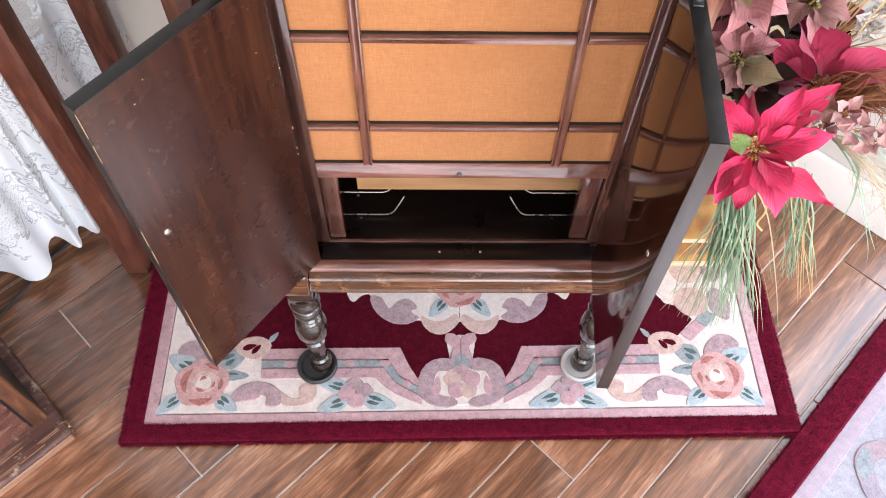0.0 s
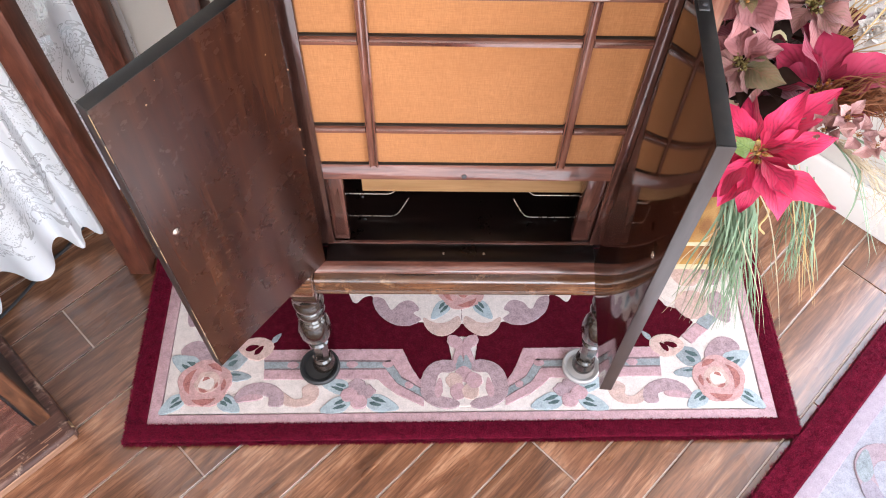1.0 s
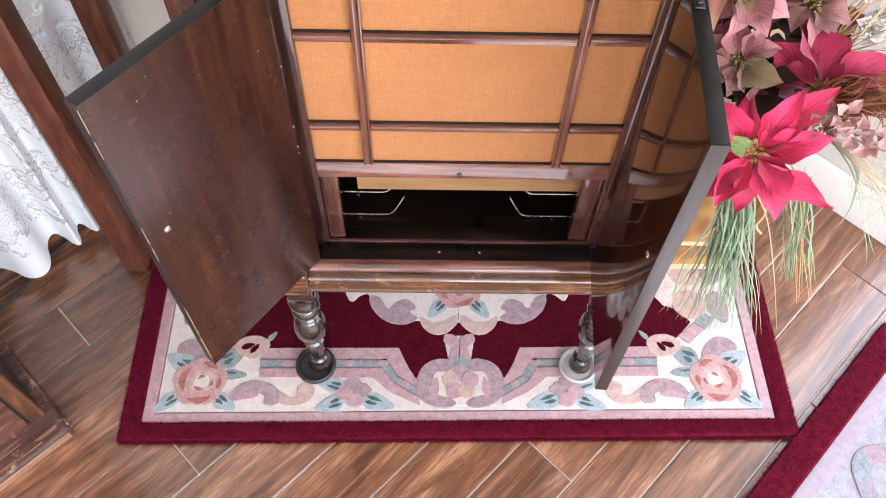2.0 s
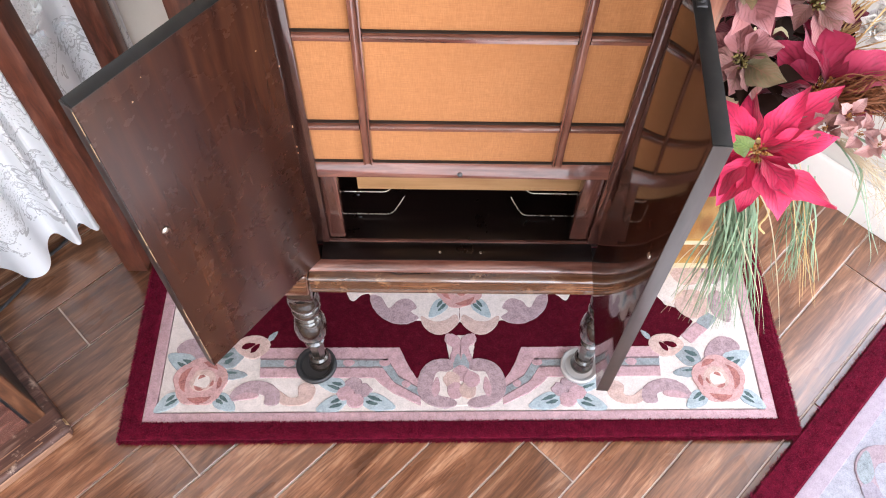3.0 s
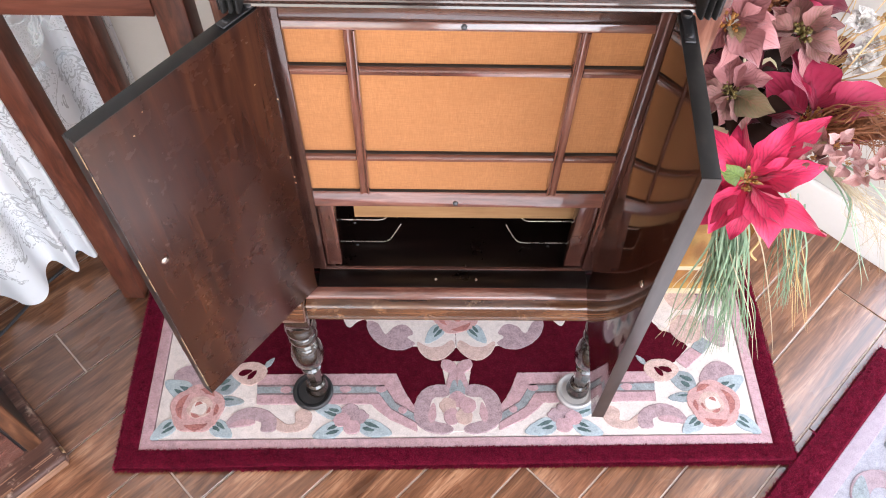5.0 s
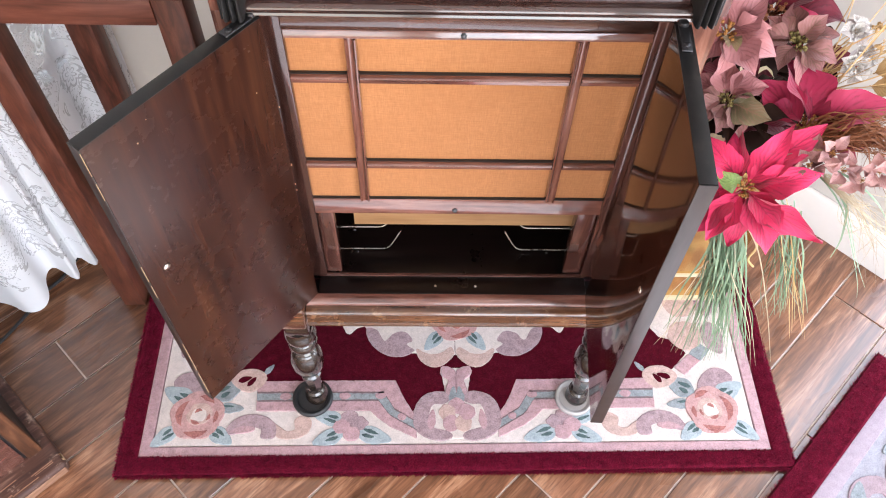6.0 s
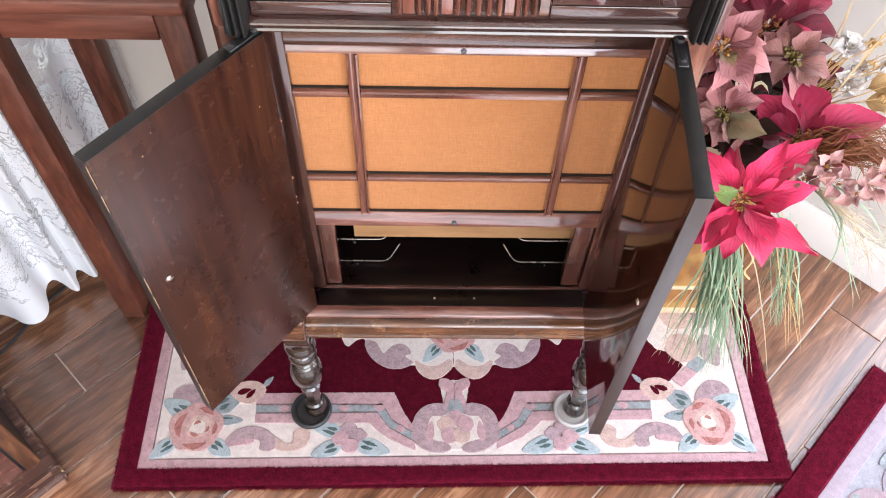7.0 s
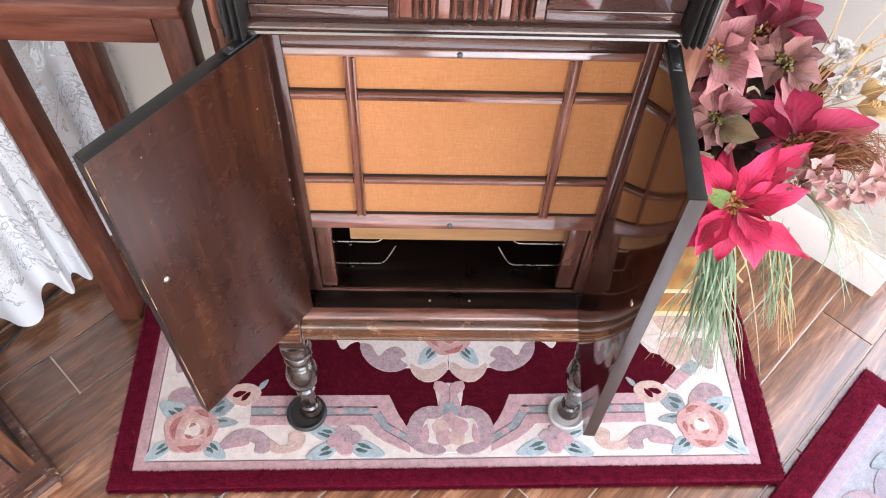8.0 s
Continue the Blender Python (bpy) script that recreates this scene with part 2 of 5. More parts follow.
def petal_mat(name, base, tip, vein, rough=0.55):
    """Cloth petal: a midrib and slanting veins drawn in its own length and width, mottled dye."""
    w = Mat(name, rough)
    sep = w.add("SeparateXYZ")
    w.link(w.add("TexCoord").outputs["UV"], sep.inputs[0])
    across = w.math("ABSOLUTE", w.math("SUBTRACT", sep.outputs[0], 0.5))
    bend = w.noise(w.coords((30, 30, 30)), 1.0, 3)
    slant = w.math("ADD", w.math("SUBTRACT", w.math("MULTIPLY", sep.outputs[1], 24.0), w.math("MULTIPLY", across, 22.0)), w.math("MULTIPLY", bend, 7.0))
    line = w.math("POWER", w.math("ABSOLUTE", w.math("SINE", slant)), 5.0)
    rib = w.math("LESS_THAN", across, 0.022)
    dye = w.noise(w.coords((46, 46, 46)), 1.0, 6, 0.7)
    c = w.ramp(w.math("ADD", w.math("MULTIPLY", sep.outputs[1], 0.55), w.math("MULTIPLY", dye, 0.5)), [(0.25, base), (0.8, tip)])
    c = w.mix(w.ramp(dye, [(0.54, (0, 0, 0)), (0.74, (0.40, 0.40, 0.40))]), c, vein)
    c = w.mix(w.math("MULTIPLY", w.math("MAXIMUM", w.math("MULTIPLY", line, w.ramp(dye, [(0.44, (0, 0, 0)), (0.60, (1, 1, 1))])), w.math("MULTIPLY", rib, 1.0)), 0.6), c, vein)
    tone = w.ramp(w.add("ObjectInfo").outputs["Random"], [(0.0, (0.66, 0.62, 0.64)), (0.6, (0.95, 0.95, 0.95)), (1.0, (1.08, 1.08, 1.06))])
    w.colour(w.mix(1.0, c, tone, "MULTIPLY")).bump(w.math("ADD", dye, w.math("MULTIPLY", line, 0.5)), 0.35, 0.002).set(Sheen_Weight=0.25, Specular_IOR_Level=0.25)
    return w.m


P_RED = petal_mat("vivid pink red petal", (0.62, 0.016, 0.085), (0.74, 0.035, 0.135), (0.26, 0.012, 0.045))
P_PINK = petal_mat("dusty pink petal", (0.36, 0.135, 0.135), (0.52, 0.235, 0.245), (0.22, 0.075, 0.075))
P_MAUVE = petal_mat("faded mauve petal", (0.24, 0.105, 0.090), (0.33, 0.145, 0.145), (0.15, 0.09, 0.05))
P_CRIM = petal_mat("crimson petal", (0.32, 0.012, 0.052), (0.46, 0.030, 0.098), (0.18, 0.008, 0.030))
P_DARK = petal_mat("dark crimson petal", (0.16, 0.011, 0.028), (0.27, 0.020, 0.050), (0.09, 0.005, 0.016))
P_GREEN = petal_mat("green fabric leaf", (0.10, 0.09, 0.035), (0.22, 0.17, 0.085), (0.26, 0.13, 0.08))
P_LEAF = petal_mat("fresh green leaf", (0.10, 0.15, 0.04), (0.26, 0.38, 0.12), (0.07, 0.12, 0.03))
P_WHITE = petal_mat("white silk petal", (0.60, 0.58, 0.54), (0.80, 0.79, 0.77), (0.42, 0.39, 0.34))
P_OCHRE = petal_mat("ochre dried leaf", (0.42, 0.26, 0.10), (0.56, 0.40, 0.19), (0.30, 0.17, 0.06))
P_BLUSH = petal_mat("pale blossom petal", (0.48, 0.23, 0.22), (0.60, 0.37, 0.34), (0.36, 0.16, 0.17))
HEART = plain("olive flower heart", (0.10, 0.10, 0.03), (0.24, 0.17, 0.05), 0.7, 90, 0.2)
STAMEN = plain("mustard stamen", (0.48, 0.25, 0.05), (0.32, 0.13, 0.04), 0.6, 90, 0.2)
BLADE = plain("sage green blades", (0.13, 0.24, 0.145), (0.26, 0.35, 0.22), 0.5, 30, 0.05)
BLADE_PALE = plain("pale dry blades", (0.42, 0.33, 0.21), (0.54, 0.45, 0.31), 0.6, 30, 0.05)
RUST = plain("rust brown needles", (0.20, 0.066, 0.026), (0.34, 0.135, 0.055), 0.6, 40, 0.05)
STRAW = plain("straw", (0.50, 0.31, 0.12), (0.62, 0.43, 0.2), 0.65, 40, 0.1)
GAP_LEAF = plain("gap shade foliage", (0.012, 0.011, 0.007), (0.035, 0.016, 0.012), 0.9, 40, 0.1, Specular_IOR_Level=0.1)

# white lace: outlined flowers and sprigs worked on a close net
lace = Mat("white lace", 0.85)
_v = lace.coords((1, 1, 1), "UV")


def _flowers(scale, petals, size):
    """Distance from a flower outline repeated over the cloth, and how far inside it lies."""
    vor = lace.add("TexVoronoi", Scale=scale, Randomness=0.8)
    lace.link(_v, vor.inputs["Vector"])
    rel = lace.add("VectorMath")
    rel.operation = "SUBTRACT"
    lace.link(_v, rel.inputs[0])
    lace.link(vor.outputs["Position"], rel.inputs[1])
    xyz = lace.add("SeparateXYZ")
    lace.link(rel.outputs[0], xyz.inputs[0])
    turn = lace.math("ARCTAN2", xyz.outputs[1], xyz.outputs[0])
    rim = lace.math("ADD", size, lace.math("MULTIPLY", lace.math("ABSOLUTE", lace.math("SINE", lace.math("MULTIPLY", turn, petals * 0.5))), size * 0.45))
    return lace.math("SUBTRACT", vor.outputs["Distance"], rim)


_big, _small = _flowers(9.0, 6.0, 0.22), _flowers(23.0, 5.0, 0.20)
_wave = lace.noise(_v, 9.0, 3, 0.5, 1.5)
_outline = lace.math("MAXIMUM", lace.math("LESS_THAN", lace.math("ABSOLUTE", _big), 0.028), lace.math("LESS_THAN", lace.math("ABSOLUTE", lace.math("ADD", _big, 0.13)), 0.016))
_sprig = lace.math("MULTIPLY", lace.math("LESS_THAN", lace.math("ABSOLUTE", _small), 0.05), lace.math("GREATER_THAN", _wave, 0.46))
_stem = lace.math("LESS_THAN", lace.math("ABSOLUTE", lace.math("SUBTRACT", _wave, 0.5)), 0.012)
_eye = lace.add("TexVoronoi", Scale=170.0)
lace.link(_v, _eye.inputs["Vector"])
_holes = lace.math("MULTIPLY", lace.math("LESS_THAN", _eye.outputs["Distance"], 0.34), lace.math("MULTIPLY", lace.math("GREATER_THAN", _big, 0.02), lace.math("GREATER_THAN", _wave, 0.50)))
_sepn = lace.add("SeparateXYZ")
lace.link(_v, _sepn.inputs[0])
_body = lace.math("GREATER_THAN", _sepn.outputs[1], 0.09)
_open = lace.math("MULTIPLY", _body, lace.math("MAXIMUM", lace.math("MULTIPLY", lace.math("MAXIMUM", _outline, _stem), 0.8), lace.math("MAXIMUM", lace.math("MULTIPLY", _sprig, 0.6), lace.math("MULTIPLY", _holes, 0.55))))
lace.link(lace.math("SUBTRACT", 0.97, lace.math("MULTIPLY", _open, 0.32)), lace.b.inputs["Alpha"])
lace.colour(lace.mix(lace.math("MULTIPLY", _open, 0.8), (0.76, 0.77, 0.79), (0.50, 0.50, 0.51)))
lace.bump(lace.math("SUBTRACT", 1.0, _open), 0.5, 0.002).set(Sheen_Weight=0.2)
LACE = lace.m


# ---------------------------------------------------------------- building blocks
def obj(name, bm, material, smooth=True):
    me = bpy.data.meshes.new(name)
    if smooth:
        bmesh.ops.recalc_face_normals(bm, faces=bm.faces)
    bm.to_mesh(me)
    bm.free()
    me.materials.append(material)
    if smooth:
        me.shade_smooth()
        me.set_sharp_from_angle(angle=radians(35))
    return new(name, me)


def hang(ob, parent):
    """Makes ob a part of parent and leaves it where it stands."""
    ob.parent = parent
    ob.matrix_parent_inverse = full(parent).inverted()
    return ob


def full(ob):
    return (full(ob.parent) @ ob.matrix_parent_inverse @ ob.matrix_basis) if ob.parent else ob.matrix_basis.copy()


def part(name, bm, material, parent, label="", m=None, smooth=True):
    ob = obj(name, bm, material, smooth)
    if m is not None:
        ob.matrix_basis = m
    hang(ob, parent)
    return tagged(ob, label) if label else ob


def thing(name, place, label, category, group="", kind=""):
    ob = new(name)
    ob.empty_display_size = 0.05
    ob.matrix_basis = Matrix.Translation(place)
    return tagged(ob, label, category, group, kind)


def box(x0, x1, y0, y1, z0, z1, bevel=0.0, bm=None, segments=2, m=None):
    bm = bm or bmesh.new()
    t = Matrix.Translation(((x0 + x1) / 2, (y0 + y1) / 2, (z0 + z1) / 2)) @ Matrix.Diagonal((x1 - x0, y1 - y0, z1 - z0, 1))
    made = bmesh.ops.create_cube(bm, size=1, matrix=(m @ t) if m else t)["verts"]
    if bevel:
        edges = list({e for v in made for e in v.link_edges})
        bmesh.ops.bevel(bm, geom=edges, offset=bevel, segments=segments, affect="EDGES", profile=0.5)
    return bm


def sweep(profile, start, end, bm=None):
    """A closed outline of (out, up) pairs drawn from start to end. out points away from the piece: to -y for a run along x, to -y for an upright run whose up is x."""
    bm = bm or bmesh.new()
    start, end = Vector(start), Vector(end)
    run = (end - start).normalized()
    up = Vector((1, 0, 0)) if abs(run.z) > 0.9 else Vector((0, 0, 1))
    out = Vector((0, -1, 0))
    rings = [[bm.verts.new(p + out * a + up * b) for a, b in profile] for p in (start, end)]
    n = len(profile)
    for i in range(n):
        bm.faces.new((rings[0][i], rings[0][(i + 1) % n], rings[1][(i + 1) % n], rings[1][i]))
    bm.faces.new(rings[0])
    bm.faces.new(list(reversed(rings[1])))
    return bm


def lathe(profile, steps=28, bm=None, m=None):
    """Turns (radius, height) pairs about z."""
    bm = bm or bmesh.new()
    m = m or Matrix()
    rings = []
    for r, z in profile:
        rings.append([bm.verts.new(m @ Vector((r * math.cos(2 * math.pi * k / steps), r * math.sin(2 * math.pi * k / steps), z))) for k in range(steps)])
    for a, b in zip(rings, rings[1:]):
        for k in range(steps):
            bm.faces.new((a[k], a[(k + 1) % steps], b[(k + 1) % steps], b[k]))
    bm.faces.new(list(reversed(rings[0])))
    bm.faces.new(rings[-1])
    return bm


def tube(points, radius, steps=8, bm=None):
    """A round rod along points."""
    bm = bm or bmesh.new()
    pts = [Vector(p) for p in points]
    rings = []
    for i, p in enumerate(pts):
        d = (pts[min(i + 1, len(pts) - 1)] - pts[max(i - 1, 0)]).normalized()
        a = d.orthogonal().normalized()
        b = d.cross(a)
        if rings:
            a = (last - d * last.dot(d)).normalized()
            b = d.cross(a)
        last = a
        rings.append([bm.verts.new(p + radius * (a * math.cos(2 * math.pi * k / steps) + b * math.sin(2 * math.pi * k / steps))) for k in range(steps)])
    for u, v in zip(rings, rings[1:]):
        for k in range(steps):
            bm.faces.new((u[k], u[(k + 1) % steps], v[(k + 1) % steps], v[k]))
    bm.faces.new(list(reversed(rings[0])))
    bm.faces.new(rings[-1])
    return bm


def spline(points, per=6, closed=True):
    """A smooth line through points."""
    pts = [Vector((*p, 0)[:3]) for p in points]
    n, out = len(pts), []
    for i in range(n if closed else n - 1):
        a, b, c, d = (pts[(i + k) % n] if closed else pts[min(max(i + k, 0), n - 1)] for k in (-1, 0, 1, 2))
        for j in range(per):
            t = j / per
            out.append(0.5 * ((2 * b) + (c - a) * t + (2 * a - 5 * b + 4 * c - d) * t * t + (3 * b - a - 3 * c + d) * t ** 3))
    if not closed:
        out.append(pts[-1])
    return out


def screw(name, place, normal, parent, radius=0.0045, material=None, label=""):
    """A domed, slotted screw head."""
    turn = Vector(normal).to_track_quat("Z", "Y").to_matrix().to_4x4()
    bm = lathe([(radius, 0), (radius * 0.95, radius * 0.22), (radius * 0.6, radius * 0.45), (radius * 0.15, radius * 0.52)], 14)
    box(-radius * 0.9, radius * 0.9, -radius * 0.12, radius * 0.12, radius * 0.40, radius * 0.56, 0, bm)
    return part(name, bm, material or NICKEL, parent, label, Matrix.Translation(place) @ turn)


# ---------------------------------------------------------------- the room
TURN = pose(0, 0, 0, 0, 0, 45)


def wall(name, pieces, material=WALL, bevel=0.0):
    bm = bmesh.new()
    for p in pieces:
        box(*p, bevel, bm, 4)
    ob = obj(name, bm, material)
    ob.matrix_basis = TURN
    return tagged(ob, kind="structure")


wall("wall_corner", [(1.04, 1.16, -0.60, 1.10, 0, 2.6)], WALL_DIM, 0.02)
wall("wall_return", [(1.165, 1.75, -0.595, -0.48, 0, 2.6)], WALL_DIM)
wall("wall_east", [(1.755, 1.875, -3.22, -2.95, 0, 2.6), (1.755, 1.875, -0.65, -0.48, 0, 2.6), (1.755, 1.875, -2.95, -0.65, 0, 0.06), (1.755, 1.875, -2.95, -0.65, 2.53, 2.6)])
wall("wall_south", [(-3.42, -3.1, -3.22, -3.1, 0, 2.6), (0.1, 1.75, -3.22, -3.1, 0, 2.6), (-3.1, 0.1, -3.22, -3.1, 0, 0.45), (-3.1, 0.1, -3.22, -3.1, 2.25, 2.6)])
wall("wall_west", [(-3.42, -3.3, -3.1, -2.98, 0, 2.6), (-3.42, -3.3, -0.72, 1.1, 0, 2.6), (-3.42, -3.3, -2.98, -0.72, 0, 0.75), (-3.42, -3.3, -2.98, -0.72, 2.25, 2.6)])
wall("wall_north", [(-3.3, -1.35, 0.98, 1.1, 0, 2.6), (-0.15, 1.035, 0.98, 1.1, 0, 2.6), (-1.35, -0.15, 0.98, 1.1, 0, 0.4), (-1.35, -0.15, 0.98, 1.1, 2.2, 2.6)])
wall("ceiling", [(-3.42, 1.875, -3.22, 1.1, 2.6, 2.7)], CEILING)
sub = wall("floor", [(-3.42, 1.875, -3.22, 1.1, -0.06, -0.004)], GROUT)

wall("baseboard", [(1.024, 1.0395, -0.612, 0.975, 0.0, 0.13)], TRIM, 0.004)

win = thing("window_1", plan(-0.75, 1.04, 0.4), "", "", kind="structure")
for _p in ((-1.35, -1.30, 1.02, 1.07, 0.4, 2.2), (-0.20, -0.15, 1.02, 1.07, 0.4, 2.2), (-1.30, -0.20, 1.02, 1.07, 0.4, 0.45), (-1.30, -0.20, 1.02, 1.07, 2.15, 2.2), (-0.77, -0.73, 1.025, 1.065, 0.45, 2.15)):
    part("window_frame", box(*_p, 0.004), TRIM, win, "", TURN)
for _a, _b in ((-1.30, -0.77), (-0.73, -0.20)):
    _pane = part("pane", box(_a, _b, 1.043, 1.047, 0.45, 2.15), GLASS, win, "", TURN)
    _pane.visible_shadow = False

# lace curtains in front of that window, hanging in pleats that narrow towards their free edge
def lace_panel(s0, s1, n_mid, hem, label):
    bm = bmesh.new()
    layer = bm.loops.layers.uv.new("UVMap")
    ns, nz = int((s1 - s0) * 150), 36
    grid = []
    for j in range(nz + 1):
        row = []
        up = j / nz
        z = hem + (2.245 - hem) * up
        for i in range(ns + 1):
            d = (s1 - s0) * (1 - i / ns)
            turn = d / 0.056 if d < 0.112 else 2 + (d - 0.112) / (0.135 + 0.03 * math.sin(d * 9))
            deep = (0.024 if d < 0.10 else min(0.044, 0.024 + (d - 0.10) * 0.5)) * (1 - 0.45 * up)
            swing = math.cos(2 * math.pi * turn)
            n = n_mid + deep * (abs(swing) ** 0.7 * (1 if swing > 0 else -1)) + 0.005 * math.sin(d * 71 + z * 1.5)
            lift = 0.018 * (0.5 + 0.5 * swing) * max(0, 1 - j / 3)
            row.append(bm.verts.new((s1 - d + 0.012 * math.sin(z * 3) * up, n, z + lift)))
        grid.append(row)
    for j in range(nz):
        for i in range(ns):
            f = bm.faces.new((grid[j][i], grid[j][i + 1], grid[j + 1][i + 1], grid[j + 1][i]))
            for lp, (a, b) in zip(f.loops, ((i, j), (i + 1, j), (i + 1, j + 1), (i, j + 1))):
                lp[layer].uv = (1.35 * (s1 - s0) * a / ns, 2.2 * b / nz)
    ob = obj("lace_curtain", bm, LACE)
    ob.matrix_basis = TURN
    return tagged(ob, label, "curtain", "lace curtains")


lace_panel(-1.75, -0.392, 0.850, 0.050, "white floral lace curtain hanging in pleats to the floor")
lace_panel(-0.62, -0.115, 0.935, 0.075, "white lace curtain panel close to the window")
rod = thing("curtain_rod", plan(-0.9, 0.865, 2.25), "white round curtain rod above the lace curtain", "curtain rod")
part("rod", tube([plan(-1.85, 0.865, 2.245), plan(-0.05, 0.865, 2.245)], 0.012, 12), TRIM, rod)
for _s in (-1.84, -0.06):
    part("bracket", tube([plan(_s, 0.865, 2.245), plan(_s, 0.98, 2.245)], 0.008, 8), TRIM, rod)

# ---------------------------------------------------------------- radio cabinet
cab = thing("radio_cabinet", (0, 0.15, 0), "antique dark mahogany console radio cabinet with both doors open", "cabinet")
DT, DB = 1.122, 0.476          # door top and bottom

# speaker grille: cloth behind a frame with two uprights and two cross bars
part("grille_cloth", box(-0.25, 0.25, 0.0070, 0.0125, 0.690, 1.075), CLOTH, cab, "golden brown woven speaker cloth", smooth=False)
def crowned(z0, z1, y, rise, back):
    """The outline of a rail whose face swells a little, softest along its upper edge."""
    h = z1 - z0
    face = [(rise * 0.80, 0.0), (rise, h * 0.06), (rise * 0.97, h * 0.16), (rise * 0.80, h * 0.34), (rise * 0.50, h * 0.58), (rise * 0.20, h * 0.80), (-rise * 0.15, h)]
    return [(a - y, b) for a, b in face] + [(-back, h), (-back, 0.0)]


part("top_rail", sweep(crowned(1.070, 1.125, 0.004, 0.010, 0.018), (-0.2383, 0, 1.070), (0.2433, 0, 1.070)), DARK_X, cab)
part("inner_top_rail", sweep(crowned(1.055, 1.0695, 0.002, 0.0055, 0.012), (-0.2383, 0, 1.055), (0.2433, 0, 1.055)), RED_X, cab)
part("bottom_rail", sweep(crowned(0.676, 0.7095, 0.002, 0.007, 0.012), (-0.2383, 0, 0.676), (0.2433, 0, 0.676)), RED_X, cab)
# black strips draw a dark line above the bottom rail and cross bars
part("rail_fillet", box(-0.2383, 0.2433, 0.001, 0.0068, 0.7096, 0.7103), RUBBER, cab, "black fillet strip")
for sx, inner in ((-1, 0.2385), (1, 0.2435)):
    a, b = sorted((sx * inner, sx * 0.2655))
    # left stile takes a darker copy: its shade is in the colour
    part("stile", box(a, b, -0.004, 0.012, 0.476, 1.125, 0.0025, None, 3), WOOD_Z if sx > 0 else SHADED_Z, cab)
    a, b = sorted((sx * 0.2657, sx * 0.312))
    part("side_stile", box(a, b, -0.030, 0.02, 0.476, 1.125, 0.003), RED_Z, cab)
REED = [(-0.008, -0.0085), (0.001, -0.0085), (0.0045, -0.0072), (0.0052, -0.0055), (0.0025, -0.0035), (0.0015, -0.0012), (0.0015, 0.0012), (0.0025, 0.0035), (0.0052, 0.0055), (0.0045, 0.0072), (0.001, 0.0085), (-0.008, 0.0085)]
BAR = [(-0.007, -0.0052), (0.001, -0.0052), (0.0022, -0.0044), (0.0022, 0.0018), (-0.0005, 0.0022), (-0.0005, 0.0030), (0.0030, 0.0034), (0.0052, 0.0046), (0.0059, 0.0060), (0.0050, 0.0074), (0.0028, 0.0086), (-0.0005, 0.0090), (-0.007, 0.0090)]
for x in (-0.1525, 0.154):
    part("mullion", sweep(REED, (x, 0.0, 0.7098), (x, 0.0, 1.0546)), RED_Z, cab)
for z in (0.9795, 0.797):
    for x0, x1 in ((-0.2383, -0.1612), (-0.1438, 0.1453), (0.1627, 0.2433)):
        part("cross_bar", sweep(BAR, (x0, 0.0, z), (x1, 0.0, z)), RED_X, cab)
        part("bar_fillet", box(x0, x1, 0.0012, 0.0068, z + 0.0091, z + 0.0100), RUBBER, cab, "black fillet strip")
screw("screw", (-0.004, -0.0022, 1.0612), (0, -0.94, 0.34), cab, 0.0040, BLACK_METAL, "slotted steel screw")
screw("screw", (-0.003, -0.0042, 0.6865), (0, -0.94, 0.34), cab, 0.0045, BLACK_METAL)

# open bay under the grille
for sx in (-1, 1):
    a, b = sorted((sx * 0.2095, sx * (0.2383 if sx < 0 else 0.2433)))
    part("bay_post", box(a, b, 0.004, 0.03, 0.478, 0.6758, 0.003), WOOD_Z, cab, "red brown upright post beside the open bay")
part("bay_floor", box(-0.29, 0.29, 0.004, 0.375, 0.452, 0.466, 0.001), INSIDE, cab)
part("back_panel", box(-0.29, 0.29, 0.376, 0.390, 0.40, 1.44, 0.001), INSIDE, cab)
for sx in (-1, 1):
    a, b = sorted((sx * 0.292, sx * 0.3115))
    part("side_panel", box(a, b, 0.0205, 0.392, 0.40, 1.44, 0.002), RED_Z, cab)
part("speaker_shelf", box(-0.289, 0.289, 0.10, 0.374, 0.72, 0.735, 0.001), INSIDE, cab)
for k in range(2):
    part("hanging_board", box(-0.182 + 0.002 * k, 0.219 - 0.001 * k, 0.044 + 0.006 * k, 0.0495 + 0.006 * k, 0.578 - 0.006 * k, 0.70, 0.0008), PLY, cab, "tan plywood board hanging behind the grille")
for sx in (-1, 1):
    for z, x_in in ((0.548, 0.140), (0.4755, 0.136)):
        pts = [(sx * 0.29, 0.06, z), (sx * 0.20, 0.06, z), (sx * x_in, 0.06, z)]
        arc = [(sx * (x_in - a), 0.06 + 0.3 * b, z + b) for a, b in ((0.006, 0.001), (0.012, 0.004), (0.017, 0.009), (0.026, 0.024), (0.036, 0.042))]
        part("wire_bracket", tube(pts + arc, 0.0013, 8), NICKEL, cab, "bent shiny wire bracket inside the bay")
        if sx < 0 or z < 0.5:
            screw("bracket_screw", (sx * 0.185, 0.058, z - 0.008), (0, -1, 0), cab, 0.003, BLACK_METAL)

